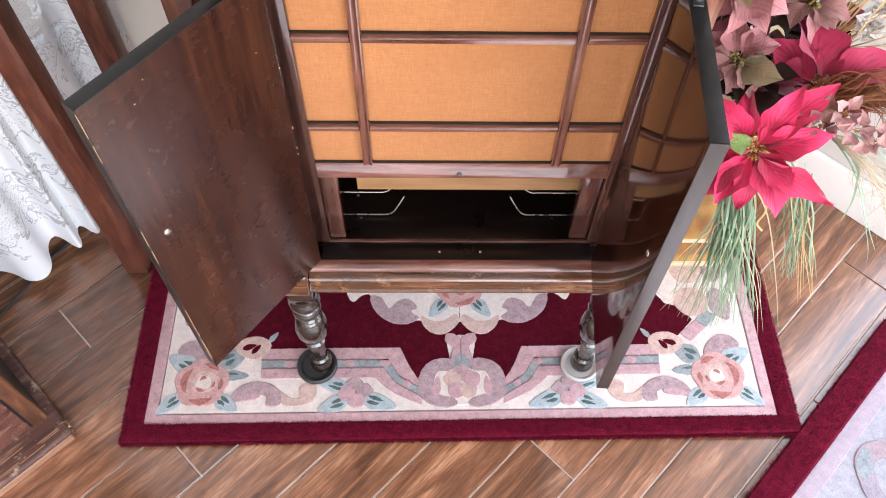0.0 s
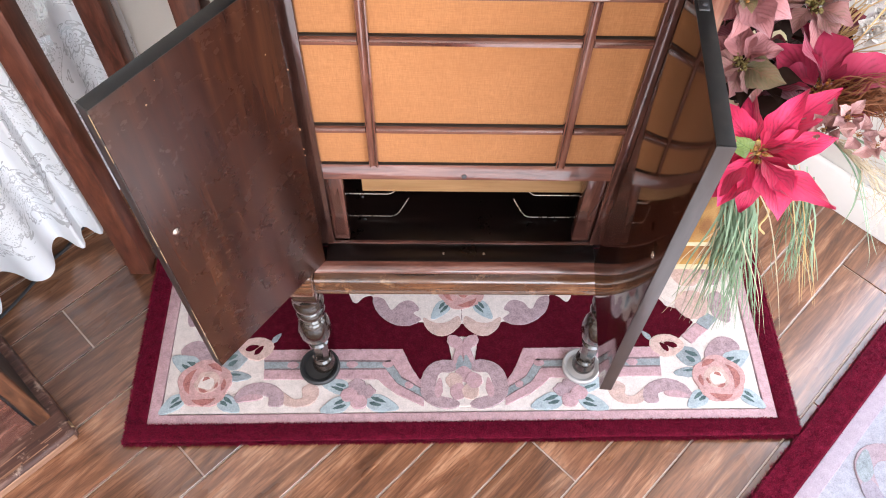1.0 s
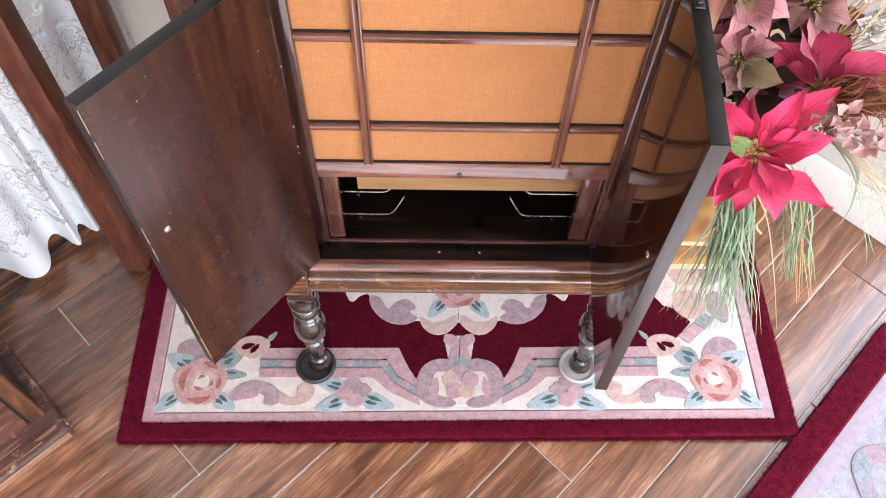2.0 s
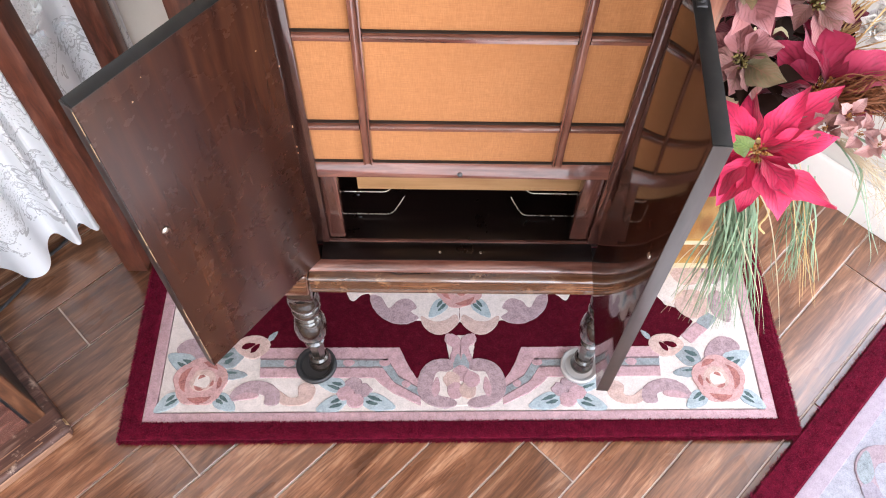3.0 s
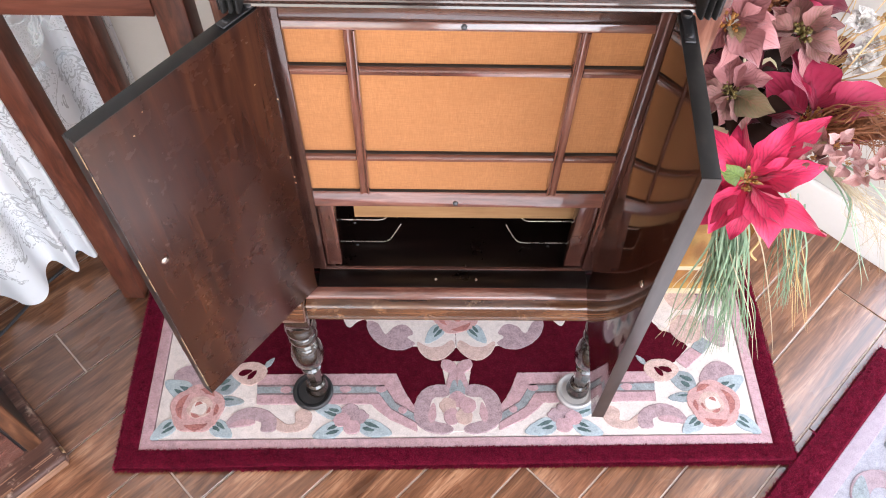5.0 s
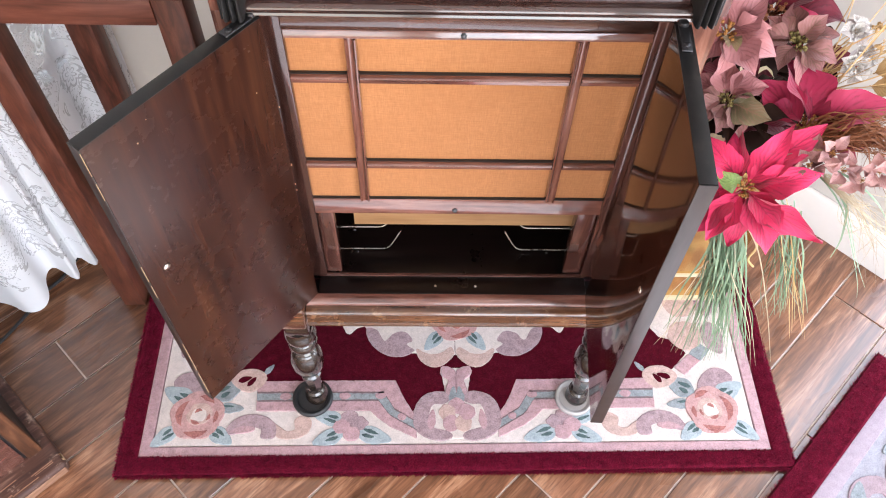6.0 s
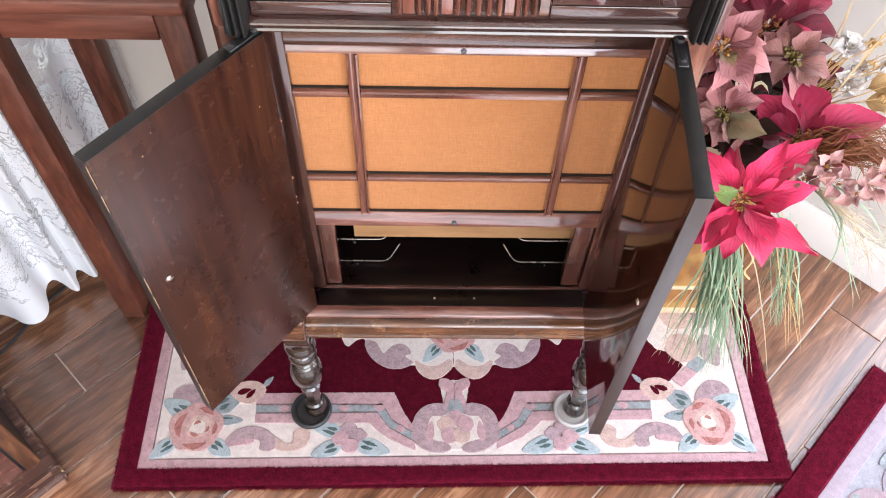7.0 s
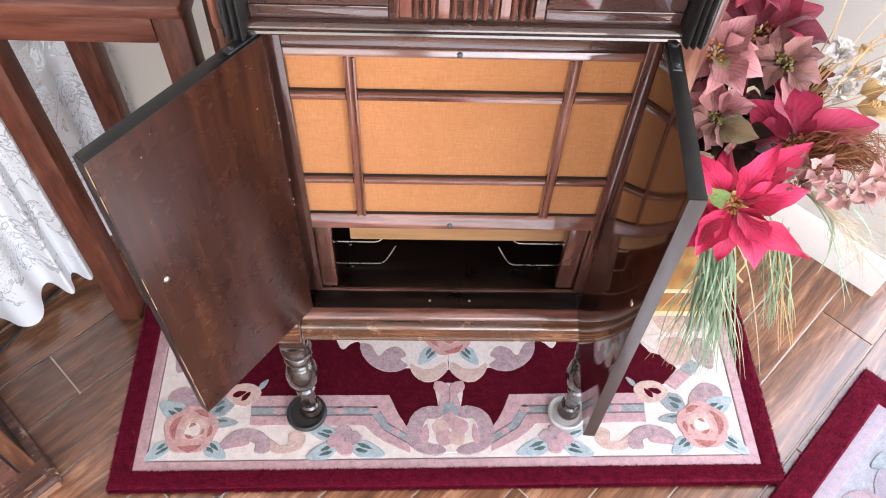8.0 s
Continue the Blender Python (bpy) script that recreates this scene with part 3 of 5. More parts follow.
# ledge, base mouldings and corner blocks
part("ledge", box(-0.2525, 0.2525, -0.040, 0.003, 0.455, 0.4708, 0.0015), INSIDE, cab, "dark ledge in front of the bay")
part("ledge_bead", sweep([(0, -0.002), (0.004, -0.002), (0.005, 0.001), (0.004, 0.004), (0, 0.005)], (-0.252, 0.0035, 0.471), (0.252, 0.0035, 0.471)), WOOD_X, cab)
NOSE = [(0.001, -0.016), (0.0155, -0.016), (0.0190, -0.0125), (0.0203, -0.0090), (0.0200, -0.0055), (0.0182, -0.0022), (0.0145, 0.0006), (0.0100, 0.0022), (0.0050, 0.0032), (0.001, 0.0034)]
part("nose_moulding", sweep(NOSE, (-0.278, -0.0395, 0.4685), (0.278, -0.0395, 0.4685)), RED_X, cab)
part("groove_strip", box(-0.277, 0.277, -0.054, 0.002, 0.449, 0.4545, 0.001), EDGE, cab)
FASCIA = [(-0.05, -0.050), (0.002, -0.050), (0.0045, -0.048), (0.0045, -0.044), (0.0015, -0.042), (0.0012, -0.040), (0.0018, -0.030), (0.0008, -0.018), (-0.0005, -0.008), (0.0040, -0.0065), (0.0044, -0.004), (0.0025, -0.0005), (-0.0005, 0.0015), (-0.05, 0.0015)]
part("base_fascia", sweep(FASCIA, (-0.277, -0.066, 0.4475), (0.277, -0.066, 0.4475)), WORN_X, cab, "worn golden brown base moulding")
for sx in (-1, 1):
    a, b = sorted((sx * 0.2785, sx * 0.333))
    part("corner_block", box(a, b, -0.080, -0.022, 0.398, 0.470, 0.006, None, 3), WORN_X, cab)
    part("side_rail", box(sx * 0.306 - 0.018, sx * 0.306 + 0.018, -0.021, 0.36, 0.398, 0.4515, 0.003), WOOD_X, cab)
part("back_rail", box(-0.287, 0.287, 0.325, 0.36, 0.398, 0.4515, 0.003), INSIDE, cab)
for x in (-0.033, 0.043):
    screw("ledge_screw", (x, -0.022, 0.4709), (0, 0, 1), cab, 0.0026, NICKEL)

LEG = [(0.012, 0.022), (0.024, 0.022), (0.0265, 0.030), (0.0255, 0.040), (0.020, 0.048), (0.0195, 0.054), (0.0225, 0.060), (0.0225, 0.066), (0.018, 0.072)]
LEG_TOP = [(0.017, 0.142), (0.022, 0.146), (0.0225, 0.153), (0.018, 0.158), (0.021, 0.168), (0.029, 0.182), (0.0345, 0.200), (0.0355, 0.220), (0.033, 0.240), (0.027, 0.256), (0.022, 0.262), (0.025, 0.267), (0.026, 0.273), (0.022, 0.279), (0.0265, 0.286), (0.0305, 0.296), (0.029, 0.306), (0.024, 0.312), (0.0265, 0.318), (0.0315, 0.326), (0.0320, 0.338), (0.0275, 0.346), (0.026, 0.352), (0.026, 0.36)]
for x, y in ((-0.303, -0.05), (0.303, -0.05), (-0.303, 0.335), (0.303, 0.335)):
    bm = lathe(LEG, 28, m=Matrix.Translation((x, y, 0)))
    lathe(LEG_TOP, 28, bm, Matrix.Translation((x, y, 0)))
    block = bmesh.ops.create_cone(bm, cap_ends=True, segments=8, radius1=0.0175, radius2=0.0225, depth=0.074, matrix=Matrix.Translation((x, y, 0.108)) @ pose(0, 0, 0, 0, 0, 22.5))
    box(x - 0.024, x + 0.024, y - 0.024, y + 0.024, 0.3585, 0.3975, 0.004, bm)
    part("leg", bm, TURNED, cab, "turned dark baluster leg")

# upper front: lip moulding, fascia panels, reeded centre block, fluted corner posts
LIP = [(-0.03, -0.0115), (0.006, -0.0115), (0.011, -0.0100), (0.0130, -0.0070), (0.0118, -0.0040), (0.0085, -0.0022), (0.0078, 0.0), (0.0085, 0.0015), (0.0055, 0.0045), (0.001, 0.0062), (-0.03, 0.0062)]
part("lip_moulding", sweep(LIP, (-0.272, -0.034, 1.1345), (0.272, -0.034, 1.1345)), DARK_X, cab, "worn dark lip moulding above the doors")
for sx in (-1, 1):
    a, b = sorted((sx * 0.096, sx * 0.2645))
    bm = box(a, b, -0.033, 0.0, 1.1410, 1.1600, 0.0015)
    box(a, b, -0.0345, 0.0, 1.1623, 1.44, 0.002, bm)
    box(a, b, -0.030, 0.0, 1.1585, 1.1645, 0, bm)
    part("upper_panel", bm, PANEL, cab, "glossy dark veneer panel with a scored line")
bm = box(-0.0955, 0.0955, -0.0335, 0.0, 1.1410, 1.44, 0.0015)
part("reeded_block", bm, DARK_X, cab, "reddish carved block with upright reeds")
pattern = [(-0.086, 0.004, 1), (-0.075, 0.0075, 0), (-0.062, 0.0038, 1), (-0.0515, 0.0038, 1), (-0.042, 0.0038, 1), (-0.029, 0.0070, 0), (-0.016, 0.0040, 1), (-0.0035, 0.0042, 1), (0.009, 0.0042, 1), (0.0215, 0.0042, 1), (0.034, 0.0040, 1), (0.0455, 0.0060, 0), (0.056, 0.0038, 1), (0.066, 0.0038, 1), (0.076, 0.0036, 1), (0.0875, 0.006, 0)]
for x, r, round_one in pattern:
    bm = bmesh.new()
    depth = 0.0095 if round_one else 0.0045
    rows = []
    for z, k in ((1.1460, 0.15), (1.1475, 0.55), (1.1505, 0.85), (1.1545, 1.0), (1.44, 1.0)):
        rows.append([bm.verts.new((x - r * math.cos(q), -0.0338 - depth * k * (math.sin(q) if round_one else min(1, 3 * math.sin(q))), z)) for q in np.linspace(0, math.pi, 9)])
    for u, v in zip(rows, rows[1:]):
        for i in range(8):
            bm.faces.new((u[i], u[i + 1], v[i + 1], v[i]))
    bm.faces.new(rows[0])
    part("reed", bm, (RED_Z, WOOD_Z, WORN_X)[0 if round_one else (2 if x > 0.08 else 0)], cab)
for sx in (-1, 1):
    bm = bmesh.new()
    x0, x1 = 0.2655, 0.2955
    outline = [(x0, 0.0)]
    for k in range(3):
        c0 = x0 + 0.003 + k * 0.0085
        outline += [(c0 + 0.0002, 0.030), (c0 + 0.0016, 0.0332), (c0 + 0.0036, 0.0345), (c0 + 0.0056, 0.0332), (c0 + 0.007, 0.030), (c0 + 0.0077, 0.0275)]
    outline += [(x1, 0.028), (x1, 0.0)]
    rings = [[bm.verts.new((sx * a, -0.028 - b + 0.002, z)) for a, b in outline] for z in (1.127, 1.44)]
    n = len(outline)
    for i in range(n):
        bm.faces.new((rings[0][i], rings[0][(i + 1) % n], rings[1][(i + 1) % n], rings[1][i]))
    bm.faces.new(rings[0]), bm.faces.new(rings[1])
    part("fluted_post", bm, EDGE, cab, "black fluted corner post")
    a, b = sorted((sx * 0.296, sx * 0.3115))
    part("post_strip", box(a, b, -0.040, 0.02, 1.127, 1.44, 0.003), RED_Z, cab)
part("top_board", box(-0.335, 0.335, -0.085, 0.40, 1.441, 1.466, 0.006, None, 3), WOOD_X, cab)

# doors
def door(hinge, degrees, width, thick, side, label, veneer):
    """A flat door; side is +1 when its thickness lies to the left of the way from hinge to free edge."""
    m = pose(hinge[0], hinge[1], 0, 0, 0, degrees)
    y0, y1 = sorted((0, side * thick))
    d = part("door", box(0, width, y0 + 0.0006, y1 - 0.0006, DB + 0.0006, DT - 0.001, 0.0012), veneer, cab, label, m)
    a, b = y0 + 0.0002, y1 - 0.0002
    part("top_edge", box(0.001, width - 0.0005, a, b, DT - 0.0009, DT + 0.0006, 0.0005), EDGE, d, "black stained top edge", m)
    part("free_edge", box(width + 0.0001, width + 0.0016, a, b, DB, DT + 0.0006, 0.0006), FREE, d, "dark free edge greyed as lit", m)
    return d, m


left, ml = door((-0.252, -0.044), 180 + 52.7, 0.267, 0.020, -1, "dark mahogany door standing wide open", DOOR)
right, mr = door((0.248, -0.044), 270 - 3.87, 0.2505, 0.021, 1, "glossy dark mahogany door standing open", DOOR_GLOSS)
rnd = random.Random(4)
zc = DT - 0.004
while zc > DB + 0.03:
    ln = rnd.uniform(0.015, 0.11)
    if rnd.random() < 0.8:
        part("worn_arris", box(0.2682, 0.2690, 0.0001, 0.0006, zc - ln, zc, 0.0001), RAW, left, "pale worn edge", ml)
    zc -= ln + rnd.uniform(0.002, 0.03)
for _ in range(4):
    zc, ln = rnd.uniform(DB + 0.1, DT - 0.1), rnd.uniform(0.002, 0.006)
    part("chip", box(-0.0012, -0.0001, -0.0006, 0.0008, zc, zc + ln, 0.0002), RAW, left, "", ml)
nl, nr = ml.to_3x3() @ Vector((0, 1, 0)), mr.to_3x3() @ Vector((0, -1, 0))
screw("catch_screw", ml @ Vector((0.2376, 0.0, 0.862)), nl, left, 0.0058, NICKEL, "round nickel catch stud")
screw("catch_screw", mr @ Vector((0.2225, 0.0, 0.865)), nr, right, 0.0048, NICKEL, "round nickel catch stud")
for x, z, r in ((0.205, 1.078, 0.0012), (0.185, 1.10, 0.0008), (0.03, 1.02, 0.0009)):
    screw("nick", ml @ Vector((x, -0.0003, z)), nl, left, r, RAW)
for d, m, side in ((left, ml, -1), (right, mr, 1)):
    y0, y1 = sorted((side * 0.003, side * 0.016))
    plate = part("hinge", box(-0.004, 0.052, y0, y1, DT + 0.0008, DT + 0.0042, 0.0015), BLACK_METAL, d, "blackened pivot hinge plate", m)
    bm = lathe([(0.0062, 0), (0.0062, 0.0030), (0.0048, 0.0042), (0.0015, 0.0044)], 16)
    hang(tagged(obj("pivot", bm, BLACK_METAL)), d).matrix_basis = Matrix.Translation(m @ Vector((0.006, side * 0.0095, DT + 0.004)))
    screw("hinge_screw", m @ Vector((0.042, side * 0.0095, DT + 0.004)), (0, 0, 1), d, 0.0042, BLACK_METAL)

# caster cups under the front legs
cup = obj("caster_cup", lathe([(0.045, 0.0), (0.047, 0.004), (0.0465, 0.010), (0.043, 0.0135), (0.037, 0.0120), (0.033, 0.0065), (0.001, 0.006)], 36), RUBBER)
cup.matrix_basis = Matrix.Translation((-0.313, -0.056, 0.0158))
tagged(cup, "black rubber caster cup under a turned leg", "caster cup", "caster cups")
cup = obj("caster_cup", lathe([(0.043, 0.0), (0.045, 0.004), (0.0445, 0.012), (0.0415, 0.0145), (0.037, 0.0125), (0.033, 0.0065), (0.001, 0.006)], 36), PLASTIC)
cup.matrix_basis = Matrix.Translation((0.299, -0.053, 0.0158))
tagged(cup, "clear whitish plastic caster cup under a turned leg", "caster cup", "caster cups")

# ---------------------------------------------------------------- stool by the window
stool = thing("wooden_stool", (-0.63, 0.36, 0), "tall reddish brown wooden stool beside the lace curtain", "stool")
for x, y in ((-0.784, 0.228), (-0.4700, 0.260), (-0.7625, 0.500), (-0.4700, 0.532)):
    part("leg", box(x - 0.0265, x + 0.0265, y - 0.0265, y + 0.0265, 0, 0.9295, 0.003), STOOL, stool)
part("apron", box(-0.757, -0.4967, 0.2325, 0.256, 0.870, 0.9295, 0.002), STOOL_X, stool)
part("apron", box(-0.7355, -0.4967, 0.500, 0.522, 0.870, 0.9295, 0.002), STOOL_X, stool)
part("apron", box(-0.792, -0.768, 0.255, 0.473, 0.870, 0.9295, 0.002), STOOL, stool)
part("apron", box(-0.480, -0.456, 0.287, 0.505, 0.870, 0.9295, 0.002), STOOL, stool)
part("top_board", box(-0.832, -0.440, 0.200, 0.580, 0.930, 0.957, 0.005, None, 3, pose(0, 0.018, 0)), STOOL_X, stool)

# side cabinet beside the curtain: worn plinth, dark side, corner post and recessed front panel
side = thing("side_cabinet", plan(-1.2, 0.64), "dark reddish wooden side cabinet with a scuffed worn plinth", "cabinet")
part("plinth", box(-1.7, -0.743, 0.4375, 0.780, 0, 0.036, 0.011, None, 4), WORN, side, "scuffed plinth worn to bare wood", TURN)
part("plinth_edge", box(-1.698, -0.752, 0.4355, 0.4415, 0.001, 0.025, 0.0025, None, 3), BARE, side, "pale bare front edge of the plinth", TURN)
# this side's shade is painted with the near-black edge colour
part("side_panel", box(-0.790, -0.766, 0.519, 0.778, 0.0362, 0.80, 0.003), EDGE, side, "side panel coloured near-black for its shade", TURN)
part("corner_post", box(-0.798, -0.7645, 0.5005, 0.5188, 0.0362, 0.80, 0.004, None, 3), RIM, side, "orange brown corner post with worn edge", TURN)
part("groove_strip", box(-0.8035, -0.7982, 0.5095, 0.5185, 0.0362, 0.80, 0.0005), RUBBER, side, "", TURN)
part("panel", box(-1.7, -0.8037, 0.5065, 0.778, 0.0362, 0.80, 0.002), RED_X, side, "", TURN)
part("top_board", box(-1.72, -0.752, 0.485, 0.782, 0.8003, 0.825, 0.005, None, 3), RED_X, side, "", TURN)
srng = random.Random(6)
for _ in range(16):
    a, ln, w = srng.uniform(-1.15, -0.79), srng.uniform(0.02, 0.07), srng.uniform(0.0015, 0.004)
    n = 0.450 + abs(srng.gauss(0, 0.016))
    part("bare_patch", box(a, min(a + ln, -0.764), n, n + w, 0.0356, 0.0363, 0.0002), BARE, side, "pale bare wood", TURN)
for _ in range(6):
    a, ln = srng.uniform(0.462, 0.475), srng.uniform(0.004, 0.012)
    part("bare_patch", box(-0.7480 + srng.uniform(-0.012, 0.0), -0.7425, a - 0.012, a - 0.012 + ln, srng.uniform(0.016, 0.024), 0.0335, 0.0012), RAW, side, "pale bare wood", TURN)

cord = obj("power_cord", tube(spline([(-0.93, 0.40, 0.008), (-0.965, 0.33, 0.006), (-0.985, 0.28, 0.006), (-1.03, 0.215, 0.006), (-1.05, 0.16, 0.006), (-1.12, 0.05, 0.006), (-1.25, -0.03, 0.006)], 8, False), 0.0042, 8), RUBBER)
tagged(cord, "thin black power cord lying on the floor", "cord")

# ---------------------------------------------------------------- rugs
def slab(points, z0, z1, round_off=0.0012, fuzz=0.0):
    """A flat piece of pile with a soft carved edge, from an outline in the plane."""
    bm = bmesh.new()
    n = len(points)
    area = sum(points[i][0] * points[(i + 1) % n][1] - points[(i + 1) % n][0] * points[i][1] for i in range(n))
    raw = [Vector((p[0], p[1], 0)) for p in (points if area > 0 else reversed(points))]
    pts = []
    for i, p in enumerate(raw):
        q = raw[(i + 1) % n]
        cuts = max(1, int((q - p).length / 0.005)) if fuzz else 1
        for k in range(cuts):
            w = p.lerp(q, k / cuts)
            if fuzz:
                w = w + Vector((noise.noise(w * 260), noise.noise(w * 260 + Vector((9, 4, 2))), 0)) * fuzz
            pts.append(w)
    n = len(pts)
    out = []
    for i in range(n):
        e1, e2 = (pts[i] - pts[i - 1]), (pts[(i + 1) % n] - pts[i])
        v = Vector((e1.y, -e1.x, 0)).normalized() + Vector((e2.y, -e2.x, 0)).normalized()
        out.append(pts[i] + (v.normalized() * round_off if v.length > 1e-6 else v))
    low = [bm.verts.new((p.x, p.y, z0)) for p in out]
    mid = [bm.verts.new((p.x, p.y, z1 - min(0.0030, 0.55 * (z1 - z0)))) for p in out]
    top = [bm.verts.new((p.x, p.y, z1)) for p in pts]
    for a, b in ((low, mid), (mid, top)):
        for i in range(n):
            bm.faces.new((a[i], a[(i + 1) % n], b[(i + 1) % n], b[i]))
    f = bm.faces.new(top)
    f.normal_update()
    bmesh.ops.triangulate(bm, faces=[f], ngon_method="EAR_CLIP")
    return bm


def smooth(pts, per=5):
    return [(p.x, p.y) for p in spline(pts, per)]


def leaf_shape(a, b, wide):
    a, b = Vector(a), Vector(b)
    d = b - a
    p = Vector((-d.y, d.x)).normalized() * wide
    return smooth([a, a + d * 0.3 + p, a + d * 0.7 + p * 0.75, b, a + d * 0.7 - p * 0.75, a + d * 0.3 - p], 5)


def round_shape(c, rx, ry, wob=0.06, seed=0, n=22):
    r = random.Random(seed)
    k = [r.uniform(-wob, wob) for _ in range(n)]
    return smooth([(c[0] + rx * (1 + k[i]) * math.cos(2 * math.pi * i / n), c[1] + ry * (1 + k[i]) * math.sin(2 * math.pi * i / n)) for i in range(n)], 2)


def frame_ring(bm, outer, inner, z0, z1, soft):
    """A rectangular ring with rounded shoulders; outer and inner are half sizes."""
    def corners(h, off):
        return [(-h[0] + off, -h[1] + off), (h[0] - off, -h[1] + off), (h[0] - off, h[1] - off), (-h[0] + off, h[1] - off)]
    rows = [(outer, 0, z0), (outer, 0, z1 - soft), (outer, soft * 0.35, z1 - soft * 0.3), (outer, soft, z1), (inner, -soft * 0.6, z1), (inner, 0, z1 - soft * 0.5), (inner, 0, z0)]
    rings = [[bm.verts.new((*c, z)) for c in corners(h, off)] for h, off, z in rows]
    for a, b in zip(rings, rings[1:]):
        for i in range(4):
            bm.faces.new((a[i], a[(i + 1) % 4], b[(i + 1) % 4], b[i]))
    return bm


def tufts(spots, length, lean, seed):
    """Short tapering wool ends standing up at the spots (x, y, z, out_x, out_y)."""
    r = np.random.RandomState(seed)
    verts, faces = [], []
    for x, y, z, ox, oy in spots:
        a = r.uniform(0, 2 * math.pi)
        ln = length * r.uniform(0.5, 1.25)
        wx, wy = 0.0011 * math.cos(a), 0.0011 * math.sin(a)
        lx, ly = lean * (r.uniform(-1, 1) + ox), lean * (r.uniform(-1, 1) + oy)
        k = len(verts)
        verts += [(x - wx, y - wy, z - 0.002), (x + wx, y + wy, z - 0.002), (x + lx + 0.4 * wx, y + ly + 0.4 * wy, z + ln), (x + lx - 0.4 * wx, y + ly - 0.4 * wy, z + ln * 0.97)]
        faces.append((k, k + 1, k + 2, k + 3))
    me = bpy.data.meshes.new("wool_nap")
    me.from_pydata(verts, [], faces)
    return me


def border_spots(hx, hy, width, z, count, seed, only_front=False):
    r = np.random.RandomState(seed)
    out = []
    while len(out) < count:
        x, y = r.uniform(-hx - 0.001, hx + 0.001), r.uniform(-hy - 0.001, hy + 0.001)
        ex, ey = hx - abs(x), hy - abs(y)
        e = min(ex, ey)
        if e > width:
            continue
        zz = z - (max(0, 0.006 - e) * 1.6)
        ox = (1 if x > 0 else -1) * (0.9 if ex < 0.005 else 0)
        oy = (1 if y > 0 else -1) * (0.9 if ey < 0.005 else 0)
        out.append((x, y, zz, ox, oy))
    return out


def edge_spots(hx, hy, count, seed):
    """Spots along the outer side of a rug's border, leaning outwards."""
    r = np.random.RandomState(seed)
    out = []
    for _ in range(count):
        u, z = r.uniform(-1, 1), r.uniform(0.003, 0.0135)
        out_by = 0.0008 - 0.0020 * (z / 0.0135) ** 2
        if r.uniform(0, hx + hy) < hx:
            side_y = 1 if r.rand() < 0.3 else -1
            out.append((u * hx, side_y * (hy + out_by), z, 0, 1.0 * side_y))
        else:
            side_x = 1 if r.rand() < 0.5 else -1
            out.append((side_x * (hx + out_by), u * hy, z, 1.0 * side_x, 0))
    return out


RUG = pose(0.020, 0.155, 0, 0, 0, 0.87)
rug = thing("rug", (0.020, 0.155, 0), "carved wool rug with maroon border, ivory ground and pink roses", "rug")
rug.matrix_basis = RUG


def motif(name, pts, z, material, label="", parent=None):
    return part(name, slab(pts, 0.006, z, 0.0020, 0.0014), material, parent or rug, label, RUG, False)


HX, HY = 0.760, 0.382
part("border", frame_ring(bmesh.new(), (HX, HY), (0.7165, 0.3415), 0.0, 0.0175, 0.006), MAROON, rug, "shaggy maroon wool border", RUG)
part("pink_band", frame_ring(bmesh.new(), (0.7165, 0.3415), (0.6895, 0.3185), 0.002, 0.0158, 0.003), PINK, rug, "", RUG)
part("ground", slab([(-0.687, -0.316), (0.687, -0.316), (0.687, 0.316), (-0.687, 0.316)], 0.001, 0.0145, 0.001), IVORY, rug, "ivory wool ground", RUG)
pile = new("wool_nap", tufts(border_spots(HX, HY, 0.0415, 0.0172, 64000, 3), 0.0024, 0.0032, 5))
pile.data.materials.append(TUFT)
pile.matrix_basis = RUG
tagged(hang(pile, rug), kind="stuff")
# brighter red puts the light on the pile's outer edge into colour
fringe = new("wool_edge", tufts(edge_spots(HX, HY, 22000, 12), 0.0032, 0.0042, 13))
fringe.data.materials.append(LIT_TIPS)
fringe.matrix_basis = RUG
tagged(hang(fringe, rug), "wool ends coloured brighter for light on the edge", kind="stuff")

# maroon centre field, one outline mirrored to the four quarters
QUARTER = [(-0.004, -0.128), (-0.036, -0.126), (-0.034, -0.155), (-0.028, -0.19), (-0.058, -0.194), (-0.085, -0.208), (-0.104, -0.240), (-0.122, -0.208), (-0.134, -0.182), (-0.143, -0.1605), (-0.30, -0.1595), (-0.47, -0.1595), (-0.525, -0.135), (-0.565, -0.095), (-0.545, -0.062), (-0.505, -0.050), (-0.490, -0.028), (-0.478, -0.004)]
field = [(x, y) for x, y in QUARTER] + [(x, -y) for x, y in reversed(QUARTER)]
field += [(-x, -y) for x, y in QUARTER] + [(-x, y) for x, y in reversed(QUARTER)]
motif("field", field, 0.0160, FIELD, "deep maroon centre field")

A = [(-0.470, -0.1605), (-0.300, -0.1605), (-0.1445, -0.1615), (-0.135, -0.183), (-0.123, -0.209), (-0.099, -0.246)]
B = [(-0.468, -0.187), (-0.300, -0.188), (-0.172, -0.190), (-0.160, -0.209), (-0.146, -0.231), (-0.095, -0.263)]
C = [(-0.466, -0.2085), (-0.300, -0.209), (-0.184, -0.2095), (-0.172, -0.227), (-0.156, -0.247), (-0.095, -0.283)]
D = [(-0.464, -0.234), (-0.300, -0.235), (-0.200, -0.236), (-0.182, -0.254), (-0.156, -0.274), (-0.095, -0.303)]


